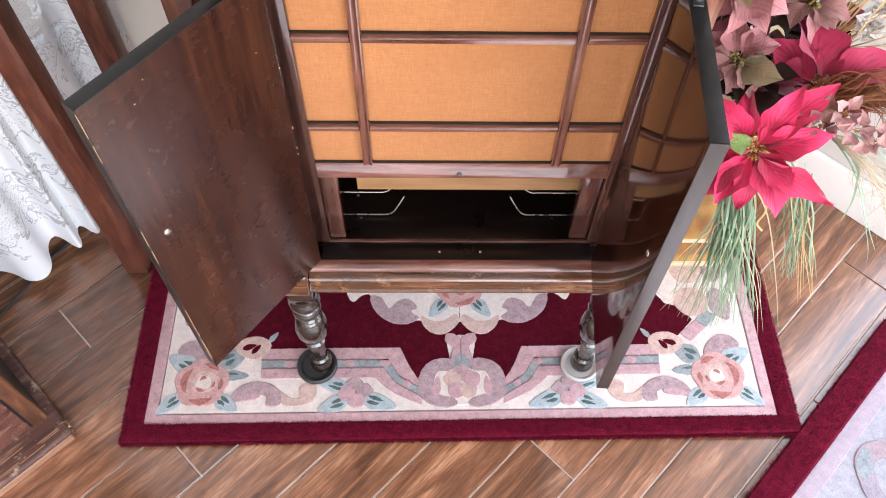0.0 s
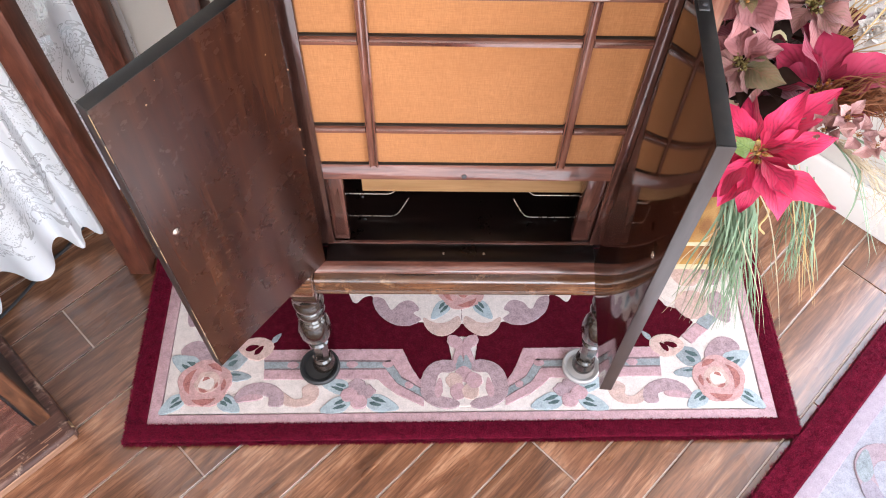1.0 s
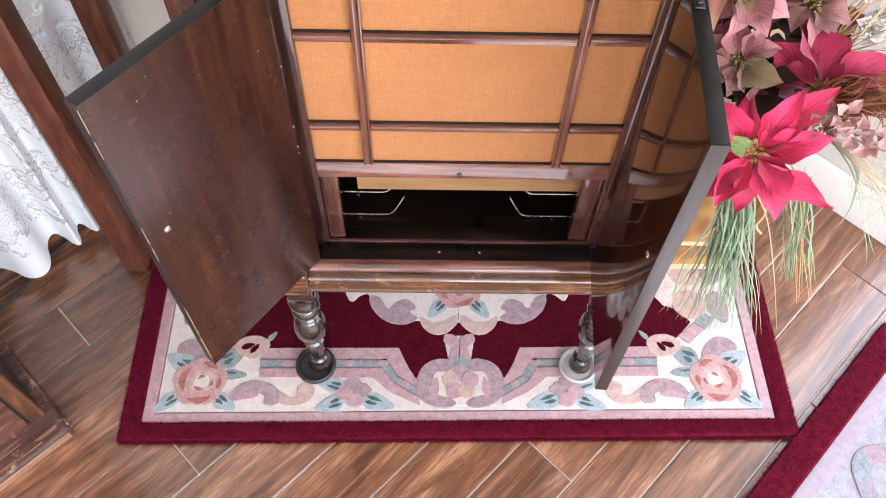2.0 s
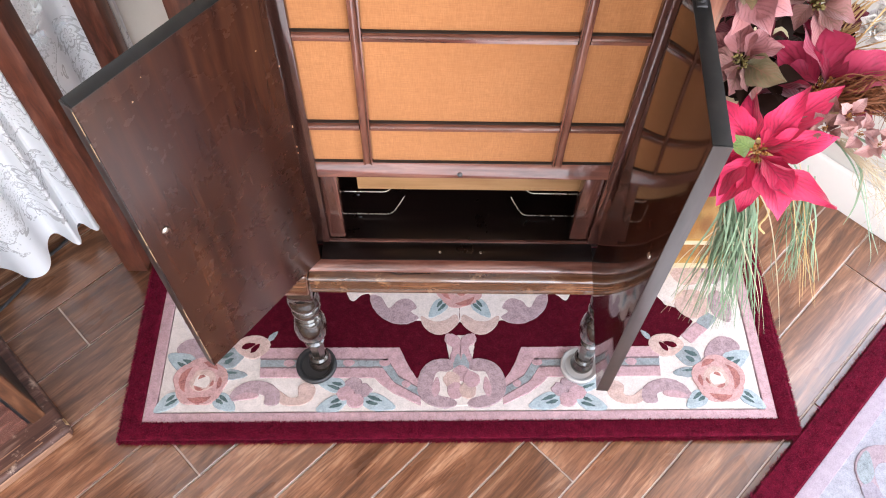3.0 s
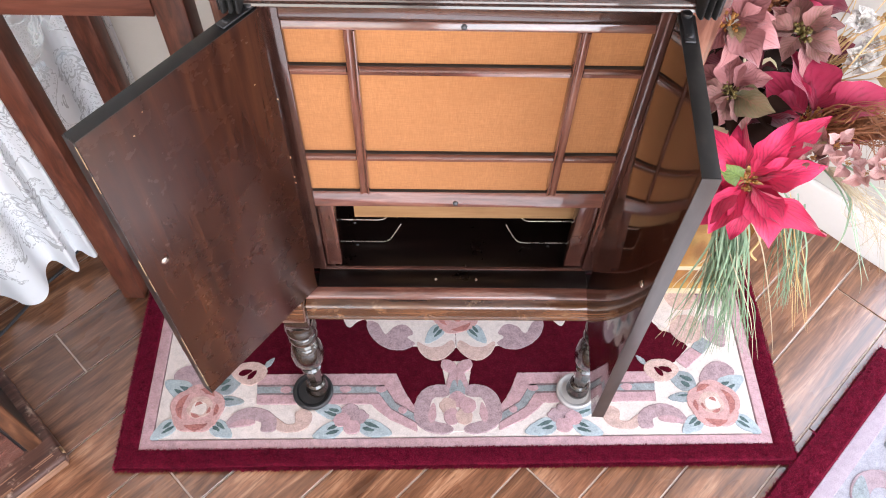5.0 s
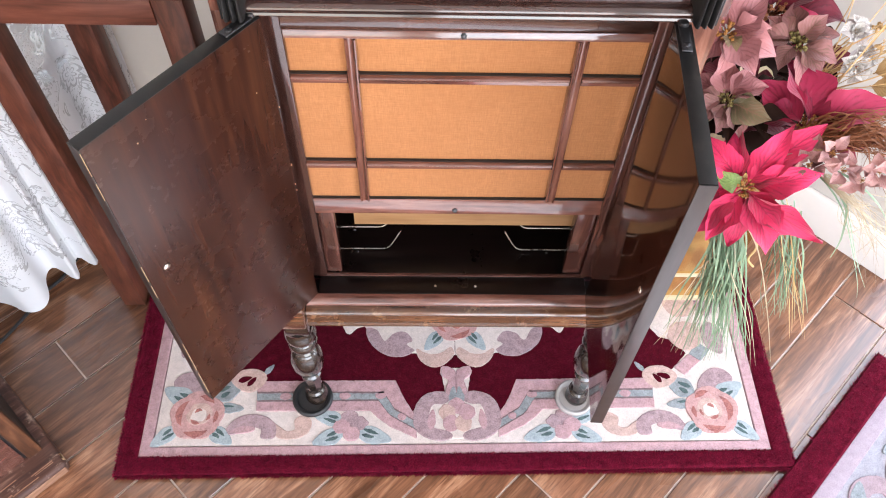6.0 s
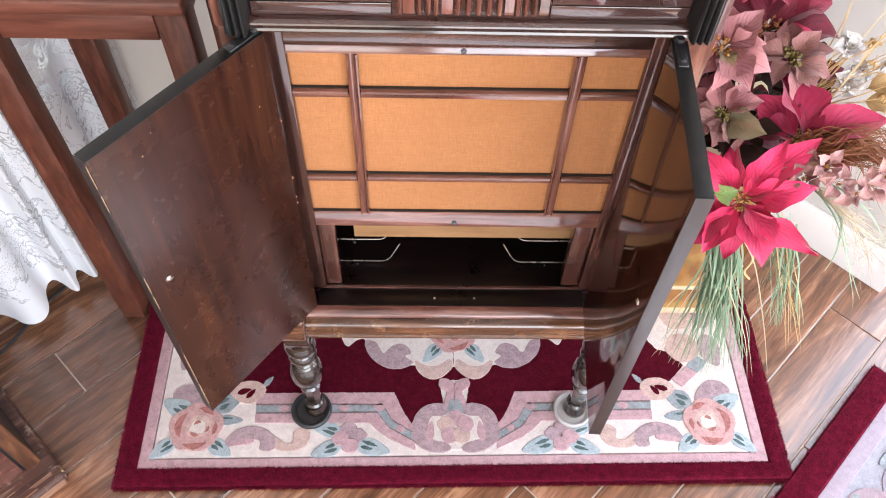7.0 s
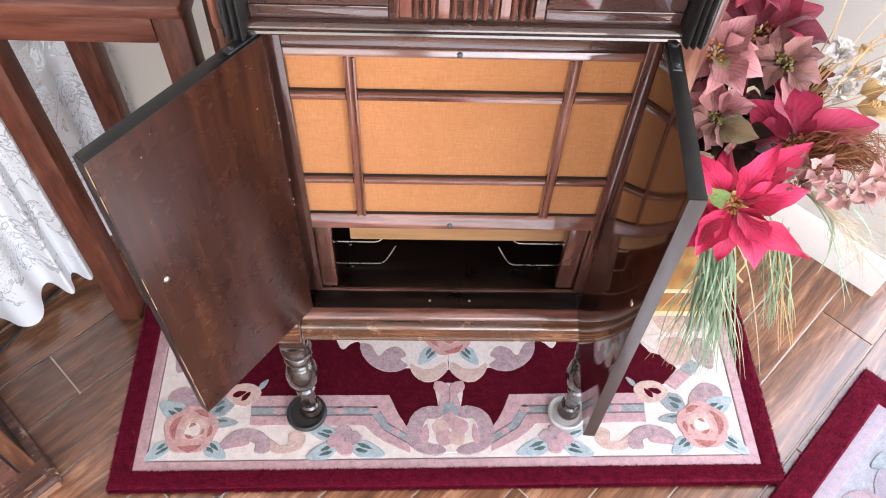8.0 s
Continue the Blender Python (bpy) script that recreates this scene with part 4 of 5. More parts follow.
def crescent(c, r, rad, a0, a1, thick):
    """A curved sliver round c, thickest in its middle, from angle a0 to a1 in degrees."""
    q = [radians(a0 + (a1 - a0) * k / 8) for k in range(9)]
    out = [(c[0] + r * (rad + thick * math.sin(math.pi * k / 8)) * math.cos(a), c[1] + r * (rad + thick * math.sin(math.pi * k / 8)) * math.sin(a)) for k, a in enumerate(q)]
    back = [(c[0] + r * (rad - thick * math.sin(math.pi * k / 8)) * math.cos(a), c[1] + r * (rad - thick * math.sin(math.pi * k / 8)) * math.sin(a)) for k, a in enumerate(q)]
    return out + list(reversed(back[1:-1]))


def rose(c, r, mirror, z=0.0172, turn=0.0):
    """Overlapping lobed petals round a pale folded heart, with brick red shadows carved between them."""
    d = math.degrees(turn)
    base = [(c[0] + r * (0.90 + 0.11 * abs(math.cos(2.5 * q))) * math.cos(q + turn), c[1] + 0.95 * r * (0.90 + 0.11 * abs(math.cos(2.5 * q))) * math.sin(q + turn)) for q in np.linspace(0, 2 * math.pi, 48, endpoint=False)]
    motif("rose", mirror(base), z, SALMON, "salmon pink rose")
    for rad, a0, a1, wide in ((0.66, 105, 205, 0.13), (0.74, 20, 72, 0.11), (0.76, 222, 292, 0.12), (0.72, 318, 356, 0.09)):
        motif("petal_shadow", mirror(crescent(c, r, rad, a0 + d, a1 + d, wide)), z + 0.0004, BRICK)
    h = (c[0] + 0.10 * r, c[1] + 0.02 * r)
    motif("inner_petals", mirror(round_shape(h, 0.46 * r, 0.42 * r, 0.10, 5, 14)), z + 0.0005, PEACH)
    motif("rose_heart", mirror(round_shape((h[0] - 0.03 * r, h[1] - 0.02 * r), 0.30 * r, 0.25 * r, 0.16, 3, 12)), z + 0.0009, IVORY)
    for rad, a0, a1, wide in ((0.17, 40, 150, 0.07), (0.36, 200, 262, 0.06), (0.37, 300, 345, 0.05)):
        motif("petal_shadow", mirror(crescent(h, r, rad, a0 + d, a1 + d, wide)), z + 0.0012, BRICK)


def leafy(a, b, wide, mirror, strokes=2, z=0.0165, body=None):
    motif("leaf", mirror(leaf_shape(a, b, wide)), z, body or SKYBLUE, "pale blue leaf")
    a, b = Vector(a), Vector(b)
    d = b - a
    p = Vector((-d.y, d.x)).normalized()
    for k in range(strokes):
        off = p * wide * (0.42 if k == 0 else -0.30)
        motif("leaf_vein", mirror(leaf_shape(a + d * 0.18 + off, a + d * (0.62 - 0.1 * k) + off * 0.7, wide * 0.22)), z + 0.0005, GREEN)


def quarter(mx, my):
    def mirror(pts):
        return [(mx * p[0], my * p[1]) for p in pts]

    for a, b, m in ((A, B, PINK), (B, C, GREY), (C, D, PINK)):
        motif("band", mirror(a + list(reversed(b))), 0.0166 if m is not GREY else 0.0160, m)
    # raised dark strips paint the shade of the carved grooves between bands
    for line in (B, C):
        motif("groove_shade_line", mirror(line + [(x + 0.002, y - 0.0038) for x, y in reversed(line)]), 0.0168, GROOVE_SHADE)
    for x in (-0.40, -0.262, -0.178):
        motif("bead", mirror(round_shape((x, -0.199), 0.013, 0.0085, 0.05, 2)), 0.0168, PINK)
    motif("bead", mirror(round_shape((-0.128, -0.252), 0.010, 0.0085, 0.05, 4)), 0.0168, PINK)
    # corner rose with leaves and bud
    motif("scroll", mirror(smooth([(-0.665, -0.165), (-0.648, -0.140), (-0.615, -0.138), (-0.585, -0.165), (-0.578, -0.19), (-0.605, -0.205), (-0.635, -0.20)])), 0.0160, MAUVE)
    leafy((-0.612, -0.212), (-0.684, -0.176), 0.022, mirror)
    leafy((-0.640, -0.272), (-0.694, -0.316), 0.017, mirror)
    leafy((-0.566, -0.276), (-0.514, -0.312), 0.018, mirror)
    leafy((-0.565, -0.200), (-0.505, -0.165), 0.024, mirror, 2, 0.0163, GREY)
    leafy((-0.555, -0.225), (-0.495, -0.228), 0.012, mirror, 1, 0.0161, GREY)
    rose((-0.600, -0.243), 0.062, mirror, 0.0172, 0.3)
    motif("bud", mirror(smooth([(-0.532, -0.156), (-0.515, -0.135), (-0.490, -0.128), (-0.462, -0.134), (-0.449, -0.152), (-0.458, -0.174), (-0.484, -0.186), (-0.512, -0.178)])), 0.0172, PEACH, "peach bud")
    motif("bud_heart", mirror(leaf_shape((-0.515, -0.160), (-0.484, -0.150), 0.007)), 0.0178, FIELD)
    motif("bud_heart", mirror(leaf_shape((-0.492, -0.172), (-0.474, -0.150), 0.006)), 0.0178, FIELD)
    leafy((-0.455, -0.142), (-0.435, -0.118), 0.006, mirror, 0, 0.0170, GREY)
    # scrolls along the front
    motif("scroll", mirror(smooth([(-0.532, -0.288), (-0.512, -0.256), (-0.478, -0.243), (-0.440, -0.250), (-0.416, -0.272), (-0.418, -0.298), (-0.446, -0.299), (-0.450, -0.278), (-0.478, -0.272), (-0.502, -0.287)])), 0.0164, MAUVE)
    motif("scroll_shadow", mirror(smooth([(-0.520, -0.285), (-0.498, -0.272), (-0.468, -0.273), (-0.468, -0.282), (-0.498, -0.288)])), 0.0166, PINK)
    motif("scroll", mirror(smooth([(-0.418, -0.268), (-0.392, -0.284), (-0.372, -0.280), (-0.374, -0.258), (-0.354, -0.247), (-0.336, -0.262), (-0.345, -0.290), (-0.376, -0.302), (-0.412, -0.297)])), 0.0163, PEACH)
    # four-petalled flower with leaves
    leafy((-0.262, -0.262), (-0.334, -0.242), 0.017, mirror)
    leafy((-0.262, -0.288), (-0.330, -0.313), 0.018, mirror)
    leafy((-0.232, -0.285), (-0.152, -0.308), 0.019, mirror)
    for q in (0.2, 1.75, 3.3, 4.9):
        motif("blossom_petal", mirror(round_shape((-0.246 + 0.020 * math.cos(q), -0.272 + 0.020 * math.sin(q)), 0.0185, 0.0165, 0.08, int(q * 10))), 0.0170 + 0.0002 * q, MAUVE if q < 3 else PINK)
    # centre medallion
    motif("medallion", mirror([(-0.001, -0.001), (-0.001, -0.094)] + [(p.x, p.y) for p in spline([(-0.001, -0.094), (-0.05, -0.120), (-0.095, -0.090), (-0.15, -0.092), (-0.205, -0.062), (-0.213, -0.028), (-0.235, -0.001)], 4, False)]), 0.0166, IVORY)
    motif("lobe", mirror(smooth([(-0.004, -0.096), (-0.030, -0.122), (-0.060, -0.126), (-0.086, -0.106), (-0.094, -0.078), (-0.066, -0.092), (-0.036, -0.090), (-0.010, -0.074)])), 0.0172, PEACH)
    motif("lobe", mirror(smooth([(-0.100, -0.083), (-0.128, -0.098), (-0.168, -0.093), (-0.206, -0.062), (-0.217, -0.022), (-0.192, -0.026), (-0.172, -0.056), (-0.150, -0.036), (-0.122, -0.032), (-0.104, -0.055), (-0.118, -0.066)])), 0.0172, MAUVE)
    leafy((-0.030, -0.030), (-0.074, -0.082), 0.017, mirror, 2, 0.0174, SKYBLUE)
    motif("tag", mirror(smooth([(-0.275, -0.002), (-0.262, -0.036), (-0.240, -0.020), (-0.214, -0.012), (-0.212, -0.002)])), 0.0166, IVORY)
    # short side
    motif("side_band", mirror([(-0.530, -0.132), (-0.572, -0.098), (-0.596, -0.116), (-0.552, -0.152)]), 0.0164, PINK)
    motif("side_band", mirror([(-0.574, -0.097), (-0.600, -0.066), (-0.626, -0.086), (-0.598, -0.115)]), 0.0162, GREY)
    motif("side_scroll", mirror(smooth([(-0.560, -0.085), (-0.530, -0.056), (-0.545, -0.015), (-0.590, -0.010), (-0.612, -0.040), (-0.600, -0.075)])), 0.0166, PEACH)
    motif("side_scroll", mirror(smooth([(-0.620, -0.075), (-0.615, -0.030), (-0.640, -0.010), (-0.664, -0.040), (-0.655, -0.095)])), 0.0163, MAUVE)
    motif("side_lobe", mirror(smooth([(-0.525, -0.045), (-0.495, -0.022), (-0.490, -0.002), (-0.540, -0.002), (-0.545, -0.028)])), 0.0165, IVORY)
    # palmette half
    motif("palmette", mirror([(-0.0005, -0.305), (-0.0005, -0.20)] + [(p.x, p.y) for p in spline([(-0.0005, -0.20), (-0.05, -0.200), (-0.09, -0.225), (-0.096, -0.265), (-0.07, -0.296), (-0.0005, -0.305)], 4, False)][1:-1]), 0.0165, IVORY)
    motif("palmette_lobe", mirror(smooth([(-0.101, -0.252), (-0.092, -0.217), (-0.064, -0.194), (-0.026, -0.192), (-0.016, -0.212), (-0.034, -0.222), (-0.056, -0.224), (-0.066, -0.252), (-0.058, -0.278), (-0.024, -0.288), (-0.012, -0.302), (-0.040, -0.310), (-0.076, -0.300), (-0.098, -0.278)])), 0.0171, MAUVE)
    motif("palmette_spot", mirror(leaf_shape((-0.062, -0.285), (-0.056, -0.235), 0.009)), 0.0173, PINK)
    motif("tulip", mirror(smooth([(-0.0008, -0.146), (-0.012, -0.130), (-0.032, -0.126), (-0.036, -0.146), (-0.018, -0.160), (-0.024, -0.186), (-0.020, -0.198), (-0.0008, -0.196)])), 0.0172, PINK)
    motif("tulip_leaf", mirror(leaf_shape((-0.011, -0.222), (-0.006, -0.178), 0.009)), 0.0175, GREY)


for mx, my in ((1, 1), (-1, 1), (1, -1), (-1, -1)):
    quarter(mx, my)
for my in (1, -1):
    for k in range(5):
        q = math.pi / 2 + k * 2 * math.pi / 5
        motif("blossom_petal", [(x, my * y) for x, y in round_shape((0.024 * math.cos(q), -0.250 + 0.024 * math.sin(q)), 0.019, 0.019, 0.07, k)], 0.0176 + 0.0003 * k, PEACH if k % 2 else PINK)
rose((0.0, 0.0), 0.060, lambda p: p, 0.0178, 0.6)

# second, larger rug laid along the planks
R2 = TURN @ Matrix.Translation((0.805 - 1.50, -0.702 - 0.60, 0))
rug2 = thing("rug", (0, 0, 0), "larger wool rug with shaggy maroon border and ivory ground", "rug")
rug2.matrix_basis = R2
part("border", frame_ring(bmesh.new(), (1.50, 0.60), (1.432, 0.532), 0.0, 0.021, 0.008), MAROON, rug2, "shaggy maroon wool border", R2)
part("pink_band", frame_ring(bmesh.new(), (1.432, 0.532), (1.395, 0.495), 0.002, 0.0180, 0.002), wool("pale lilac wool", (0.40, 0.335, 0.385), 0.14, 0.6), rug2, "", R2)
part("ground", slab([(-1.395, -0.495), (1.395, -0.495), (1.395, 0.495), (-1.395, 0.495)], 0.001, 0.016, 0.001), wool("lilac white wool", (0.36, 0.355, 0.40), 0.16, 0.9), rug2, "ivory wool ground", R2)
pile = new("wool_nap", tufts([p for p in border_spots(1.50, 0.60, 0.064, 0.0205, 52000, 8) if p[0] > 0.4 and (p[1] > 0.1 or p[0] > 1.2)], 0.0040, 0.006, 9))
pile.data.materials.append(TUFT)
pile.matrix_basis = R2
tagged(hang(pile, rug2), kind="stuff")


def motif2(name, pts, z, material):
    return part(name, slab(pts, 0.008, z, 0.0012, 0.0014), material, rug2, "", R2, False)


def rot(pts, c, degrees, k=1.0):
    a = radians(degrees)
    return [(c[0] + k * (x * math.cos(a) - y * math.sin(a)), c[1] + k * (x * math.sin(a) + y * math.cos(a))) for x, y in pts]


LILAC = wool("lilac wool", (0.31, 0.275, 0.32), 0.16, 0.6)
ROSY = wool("rosy lilac wool", (0.36, 0.275, 0.305), 0.16, 0.6)
CURL = smooth([(-0.062, -0.030), (-0.050, 0.020), (-0.012, 0.044), (0.034, 0.034), (0.056, -0.002), (0.044, -0.030), (0.026, -0.020), (0.020, 0.002), (0.000, 0.010), (-0.022, -0.002), (-0.036, -0.034)], 3)
for k, (x, y, a, m) in enumerate(((0.66, 0.40, 30, LILAC), (0.56, 0.43, -20, ROSY), (0.44, 0.41, 170, LILAC), (0.32, 0.43, 10, ROSY), (0.20, 0.40, -30, LILAC), (0.72, 0.30, 80, ROSY), (0.71, 0.16, 110, LILAC), (0.08, 0.43, 20, ROSY), (-0.04, 0.41, 0, LILAC), (-0.18, 0.43, 40, ROSY))):
    motif2("scroll", rot(CURL, (x + 0.6, y), a, 1.15), 0.0186 + 0.0003 * (k % 3), m)
for (a, b) in (((0.74, 0.44), (0.67, 0.47)), ((0.75, 0.43), (0.78, 0.36)), ((0.50, 0.44), (0.57, 0.475)), ((0.38, 0.42), (0.31, 0.47)), ((0.26, 0.44), (0.20, 0.475)), ((0.70, 0.24), (0.77, 0.20))):
    motif2("leaf", leaf_shape((a[0] + 0.6, a[1]), (b[0] + 0.6, b[1]), 0.018), 0.0198, GREY)

# ---------------------------------------------------------------- flower arrangement on its pedestal
ped = thing("pedestal", (0.605, 0.315, 0), "polished brass square pedestal with pale bands", "pedestal")
part("shaft", box(0.515, 0.695, 0.225, 0.405, 0.0135, 0.520, 0.004), BRASS, ped)
for z0, z1, o in ((0.0150, 0.030, 0.008), (0.122, 0.134, 0.005), (0.500, 0.530, 0.012)):
    part("band", box(0.515 - o, 0.695 + o, 0.225 - o, 0.405 + o, z0, z1, 0.003), CREAM if z0 < 0.4 else BRASS, ped, "pale cream band")

flowers = thing("flower_arrangement", (0.60, 0.30, 0.53), "silk poinsettia arrangement in red, crimson and dusty pink with trailing grass", "flower arrangement")
part("bowl", lathe([(0.07, 0.531), (0.085, 0.536), (0.115, 0.575), (0.128, 0.625), (0.124, 0.640), (0.112, 0.630), (0.09, 0.600), (0.01, 0.590)], 36, m=Matrix.Translation((0.600, 0.300, 0))), CREAM, flowers, "cream ceramic bowl")

frng = random.Random(11)


def petal_mesh(name, ln, wd, droop, fold, material, wavy, seed):
    """One pointed fabric petal along +x, its face to +z."""
    r = random.Random(seed)
    bm = bmesh.new()
    layer = bm.loops.layers.uv.new("UVMap")
    n, k = 14, 3
    ph = [r.uniform(0, 6.28) for _ in range(3)]
    rows = []
    for i in range(n + 1):
        t = i / n
        q = max(0.0, (t - 0.10) / 0.90)
        w = max(0.0012, wd * 0.5 * q ** 0.78 * (1 - q) ** 1.12 / 0.277) if t < 1 else 0.0005
        jag = 1 + 0.09 * math.sin(t * 17 + ph[0]) * (1 if 0.25 < t < 0.85 else 0)
        row = []
        for j in range(-k, k + 1):
            u = j / k
            y = w * u * jag + 0.05 * wd * math.sin(t * 3 + ph[1]) * t
            z = ln * (0.16 * math.sin(t * 2.4) - droop * t * t) + fold * abs(u) * w + wavy * ln * math.sin(t * 9 + ph[2] + (1.5 if u > 0 else 0)) * abs(u) * 0.05
            row.append(bm.verts.new((ln * t, y, z)))
        rows.append(row)
    for i in range(n):
        for j in range(2 * k):
            f = bm.faces.new((rows[i][j], rows[i + 1][j], rows[i + 1][j + 1], rows[i][j + 1]))
            for lp, (a, b) in zip(f.loops, ((i, j), (i + 1, j), (i + 1, j + 1), (i, j + 1))):
                lp[layer].uv = (b / (2 * k), a / n)
    me = bpy.data.meshes.new(name)
    bm.to_mesh(me)
    bm.free()
    me.materials.append(material)
    me.shade_smooth()
    return me


def facing(centre, normal):
    """A frame at centre whose z is the normal and whose y points up in the room."""
    z = Vector(normal).normalized()
    x = Vector((0, 0, 1)).cross(z)
    x = x.normalized() if x.length > 1e-3 else Vector((1, 0, 0))
    y = z.cross(x)
    m = Matrix((x, y, z)).transposed().to_4x4()
    m.translation = centre
    return m


SHRINK = {P_PINK.name: 0.58, P_MAUVE.name: 0.60, P_GREEN.name: 0.56, P_CRIM.name: 0.76, P_DARK.name: 0.78}


def bloom(centre, normal, petals, label, heart=STAMEN, heart_r=0.020, group_seed=0):
    """petals: (degrees round, length, width, lift degrees, material)."""
    m = facing(centre, normal)
    r = random.Random(group_seed)
    bm = bmesh.new()
    for _ in range(26):
        a, q = r.uniform(0, 6.28), heart_r * math.sqrt(r.random())
        p = Vector((q * math.cos(a), q * math.sin(a), 0.3 * heart_r + 0.75 * heart_r * r.random()))
        tube([(0.3 * p.x, 0.3 * p.y, -0.004), p], 0.06 * heart_r, 5, bm)
        bmesh.ops.create_icosphere(bm, subdivisions=1, radius=heart_r * r.uniform(0.12, 0.20), matrix=Matrix.Translation(p))
    b = part("bloom", bm, heart, flowers, label, m)
    for k, (a, ln, wd, lift, mt) in enumerate(petals):
        me = petal_mesh("petal", ln * (0.93 if mt is P_RED else SHRINK.get(mt.name, 0.86) if ln > 0.06 else 0.98), wd * (0.80 if mt is P_RED else 0.70 if ln > 0.06 else 1.0), r.uniform(0.10, 0.34), r.uniform(0.35, 0.95), mt, r.uniform(0.8, 2.2), group_seed * 50 + k)
        ob = new("petal", me)
        ob.matrix_basis = m @ pose(0, 0, 0, 0, 0, a) @ pose(0.006, 0, 0.0014 * (k % 5), r.uniform(-30, 30), -lift * 1.0 + r.uniform(-8, 8), 0)
        hang(ob, b)
    return b


def spray(count, ln, wd, material, seed, start=0.0, lift=(5, 35)):
    r = random.Random(seed)
    return [(start + 360 / count * k + r.uniform(-12, 12), ln * r.uniform(0.82, 1.12), wd * r.uniform(0.85, 1.12), r.uniform(*lift), material) for k in range(count)]


NEAR = (-0.36, -0.62, 0.72)
bloom((0.461, -0.012, 0.765), NEAR, [(65, 0.159, 0.066, 4, P_RED), (120, 0.114, 0.054, 4, P_RED), (-12, 0.151, 0.058, 2, P_RED), (-123, 0.130, 0.076, 0, P_RED), (-80, 0.098, 0.060, -6, P_RED), (-46, 0.114, 0.080, 10, P_RED), (35, 0.120, 0.064, 12, P_RED), (78, 0.126, 0.060, 16, P_RED), (200, 0.062, 0.036, 6, P_RED), (-95, 0.060, 0.030, 12, P_RED), (150, 0.112, 0.058, 8, P_RED), (52, 0.098, 0.054, 22, P_RED), (-100, 0.104, 0.062, 5, P_RED), (-28, 0.090, 0.054, 16, P_RED), (172, 0.055, 0.032, 26, P_LEAF)], "vivid pinkish red poinsettia bloom", STAMEN, 0.016, 1)
bloom((0.424, 0.092, 0.858), (-0.30, -0.55, 0.78), [(-6, 0.128, 0.070, 8, P_GREEN), (-48, 0.098, 0.066, 4, P_MAUVE), (-82, 0.085, 0.060, 6, P_MAUVE), (38, 0.100, 0.062, 16, P_PINK), (75, 0.098, 0.05, 24, P_PINK), (118, 0.105, 0.065, 14, P_PINK), (160, 0.10, 0.06, 8, P_PINK), (-125, 0.09, 0.06, 4, P_MAUVE), (200, 0.085, 0.05, 6, P_MAUVE)], "dusty mauve poinsettia bloom with greenish leaves", HEART, 0.015, 2)
bloom((0.409, 0.148, 0.945), (-0.25, -0.50, 0.83), [(-12, 0.125, 0.085, 6, P_PINK), (-42, 0.130, 0.075, 0, P_PINK), (62, 0.125, 0.080, 34, P_PINK), (18, 0.10, 0.06, 24, P_PINK), (-78, 0.105, 0.055, 2, P_PINK), (-112, 0.10, 0.055, 4, P_PINK), (105, 0.11, 0.07, 20, P_PINK), (150, 0.11, 0.07, 12, P_PINK), (200, 0.10, 0.06, 8, P_PINK), (-60, 0.07, 0.04, 20, P_GREEN)], "dusty pink poinsettia bloom", STAMEN, 0.018, 3)
bloom((0.545, 0.184, 0.893), (-0.20, -0.50, 0.84), [(-66, 0.125, 0.058, 2, P_PINK), (-38, 0.10, 0.055, 8, P_MAUVE), (-12, 0.105, 0.06, 8, P_MAUVE), (24, 0.095, 0.055, 16, P_MAUVE), (60, 0.09, 0.055, 22, P_MAUVE), (110, 0.10, 0.06, 14, P_MAUVE), (155, 0.095, 0.06, 10, P_MAUVE), (195, 0.10, 0.06, 6, P_MAUVE), (-110, 0.075, 0.05, 8, P_MAUVE)], "faded pink poinsettia bloom with green heart", HEART, 0.018, 4)
bloom((0.566, 0.078, 0.812), (-0.15, -0.45, 0.88), [(26, 0.165, 0.096, 12, P_CRIM), (6, 0.160, 0.076, 2, P_DARK), (122, 0.150, 0.105, 8, P_CRIM), (152, 0.135, 0.090, 4, P_CRIM), (92, 0.10, 0.06, 20, P_CRIM), (-20, 0.11, 0.05, 2, P_DARK), (185, 0.10, 0.07, 4, P_CRIM), (-60, 0.055, 0.03, 10, P_GREEN)], "crimson poinsettia bloom", STAMEN, 0.018, 5)
bloom((0.516, 0.248, 0.900), (-0.10, -0.40, 0.91), [(4, 0.150, 0.075, 10, P_DARK), (-14, 0.120, 0.06, 4, P_CRIM), (30, 0.130, 0.08, 24, P_DARK), (64, 0.130, 0.085, 34, P_DARK), (100, 0.13, 0.08, 26, P_DARK), (140, 0.12, 0.075, 16, P_DARK), (185, 0.11, 0.07, 8, P_CRIM), (-45, 0.10, 0.05, 4, P_CRIM), (-90, 0.09, 0.05, 4, P_DARK)], "dark crimson poinsettia bloom", RUST, 0.022, 6)
bloom((0.470, 0.290, 0.985), (-0.10, -0.30, 0.95), spray(8, 0.12, 0.07, P_DARK, 21), "dark crimson poinsettia bloom", RUST, 0.02, 7)
for k, (c, q) in enumerate((((0.634, 0.190, 0.914), 0.031), ((0.640, 0.148, 0.874), 0.035), ((0.700, 0.150, 0.905), 0.032), ((0.655, 0.165, 0.880), 0.026))):
    bloom(c, (-0.2, -0.5, 0.8), spray(7, q * 0.72, q * 0.78, P_WHITE, 30 + k, 10 * k, (5, 30)) + spray(6, q * 0.52, q * 0.66, P_WHITE, 40 + k, 25 + 10 * k, (35, 65)), "small white silk blossom", P_WHITE, 0.008, 30 + k)
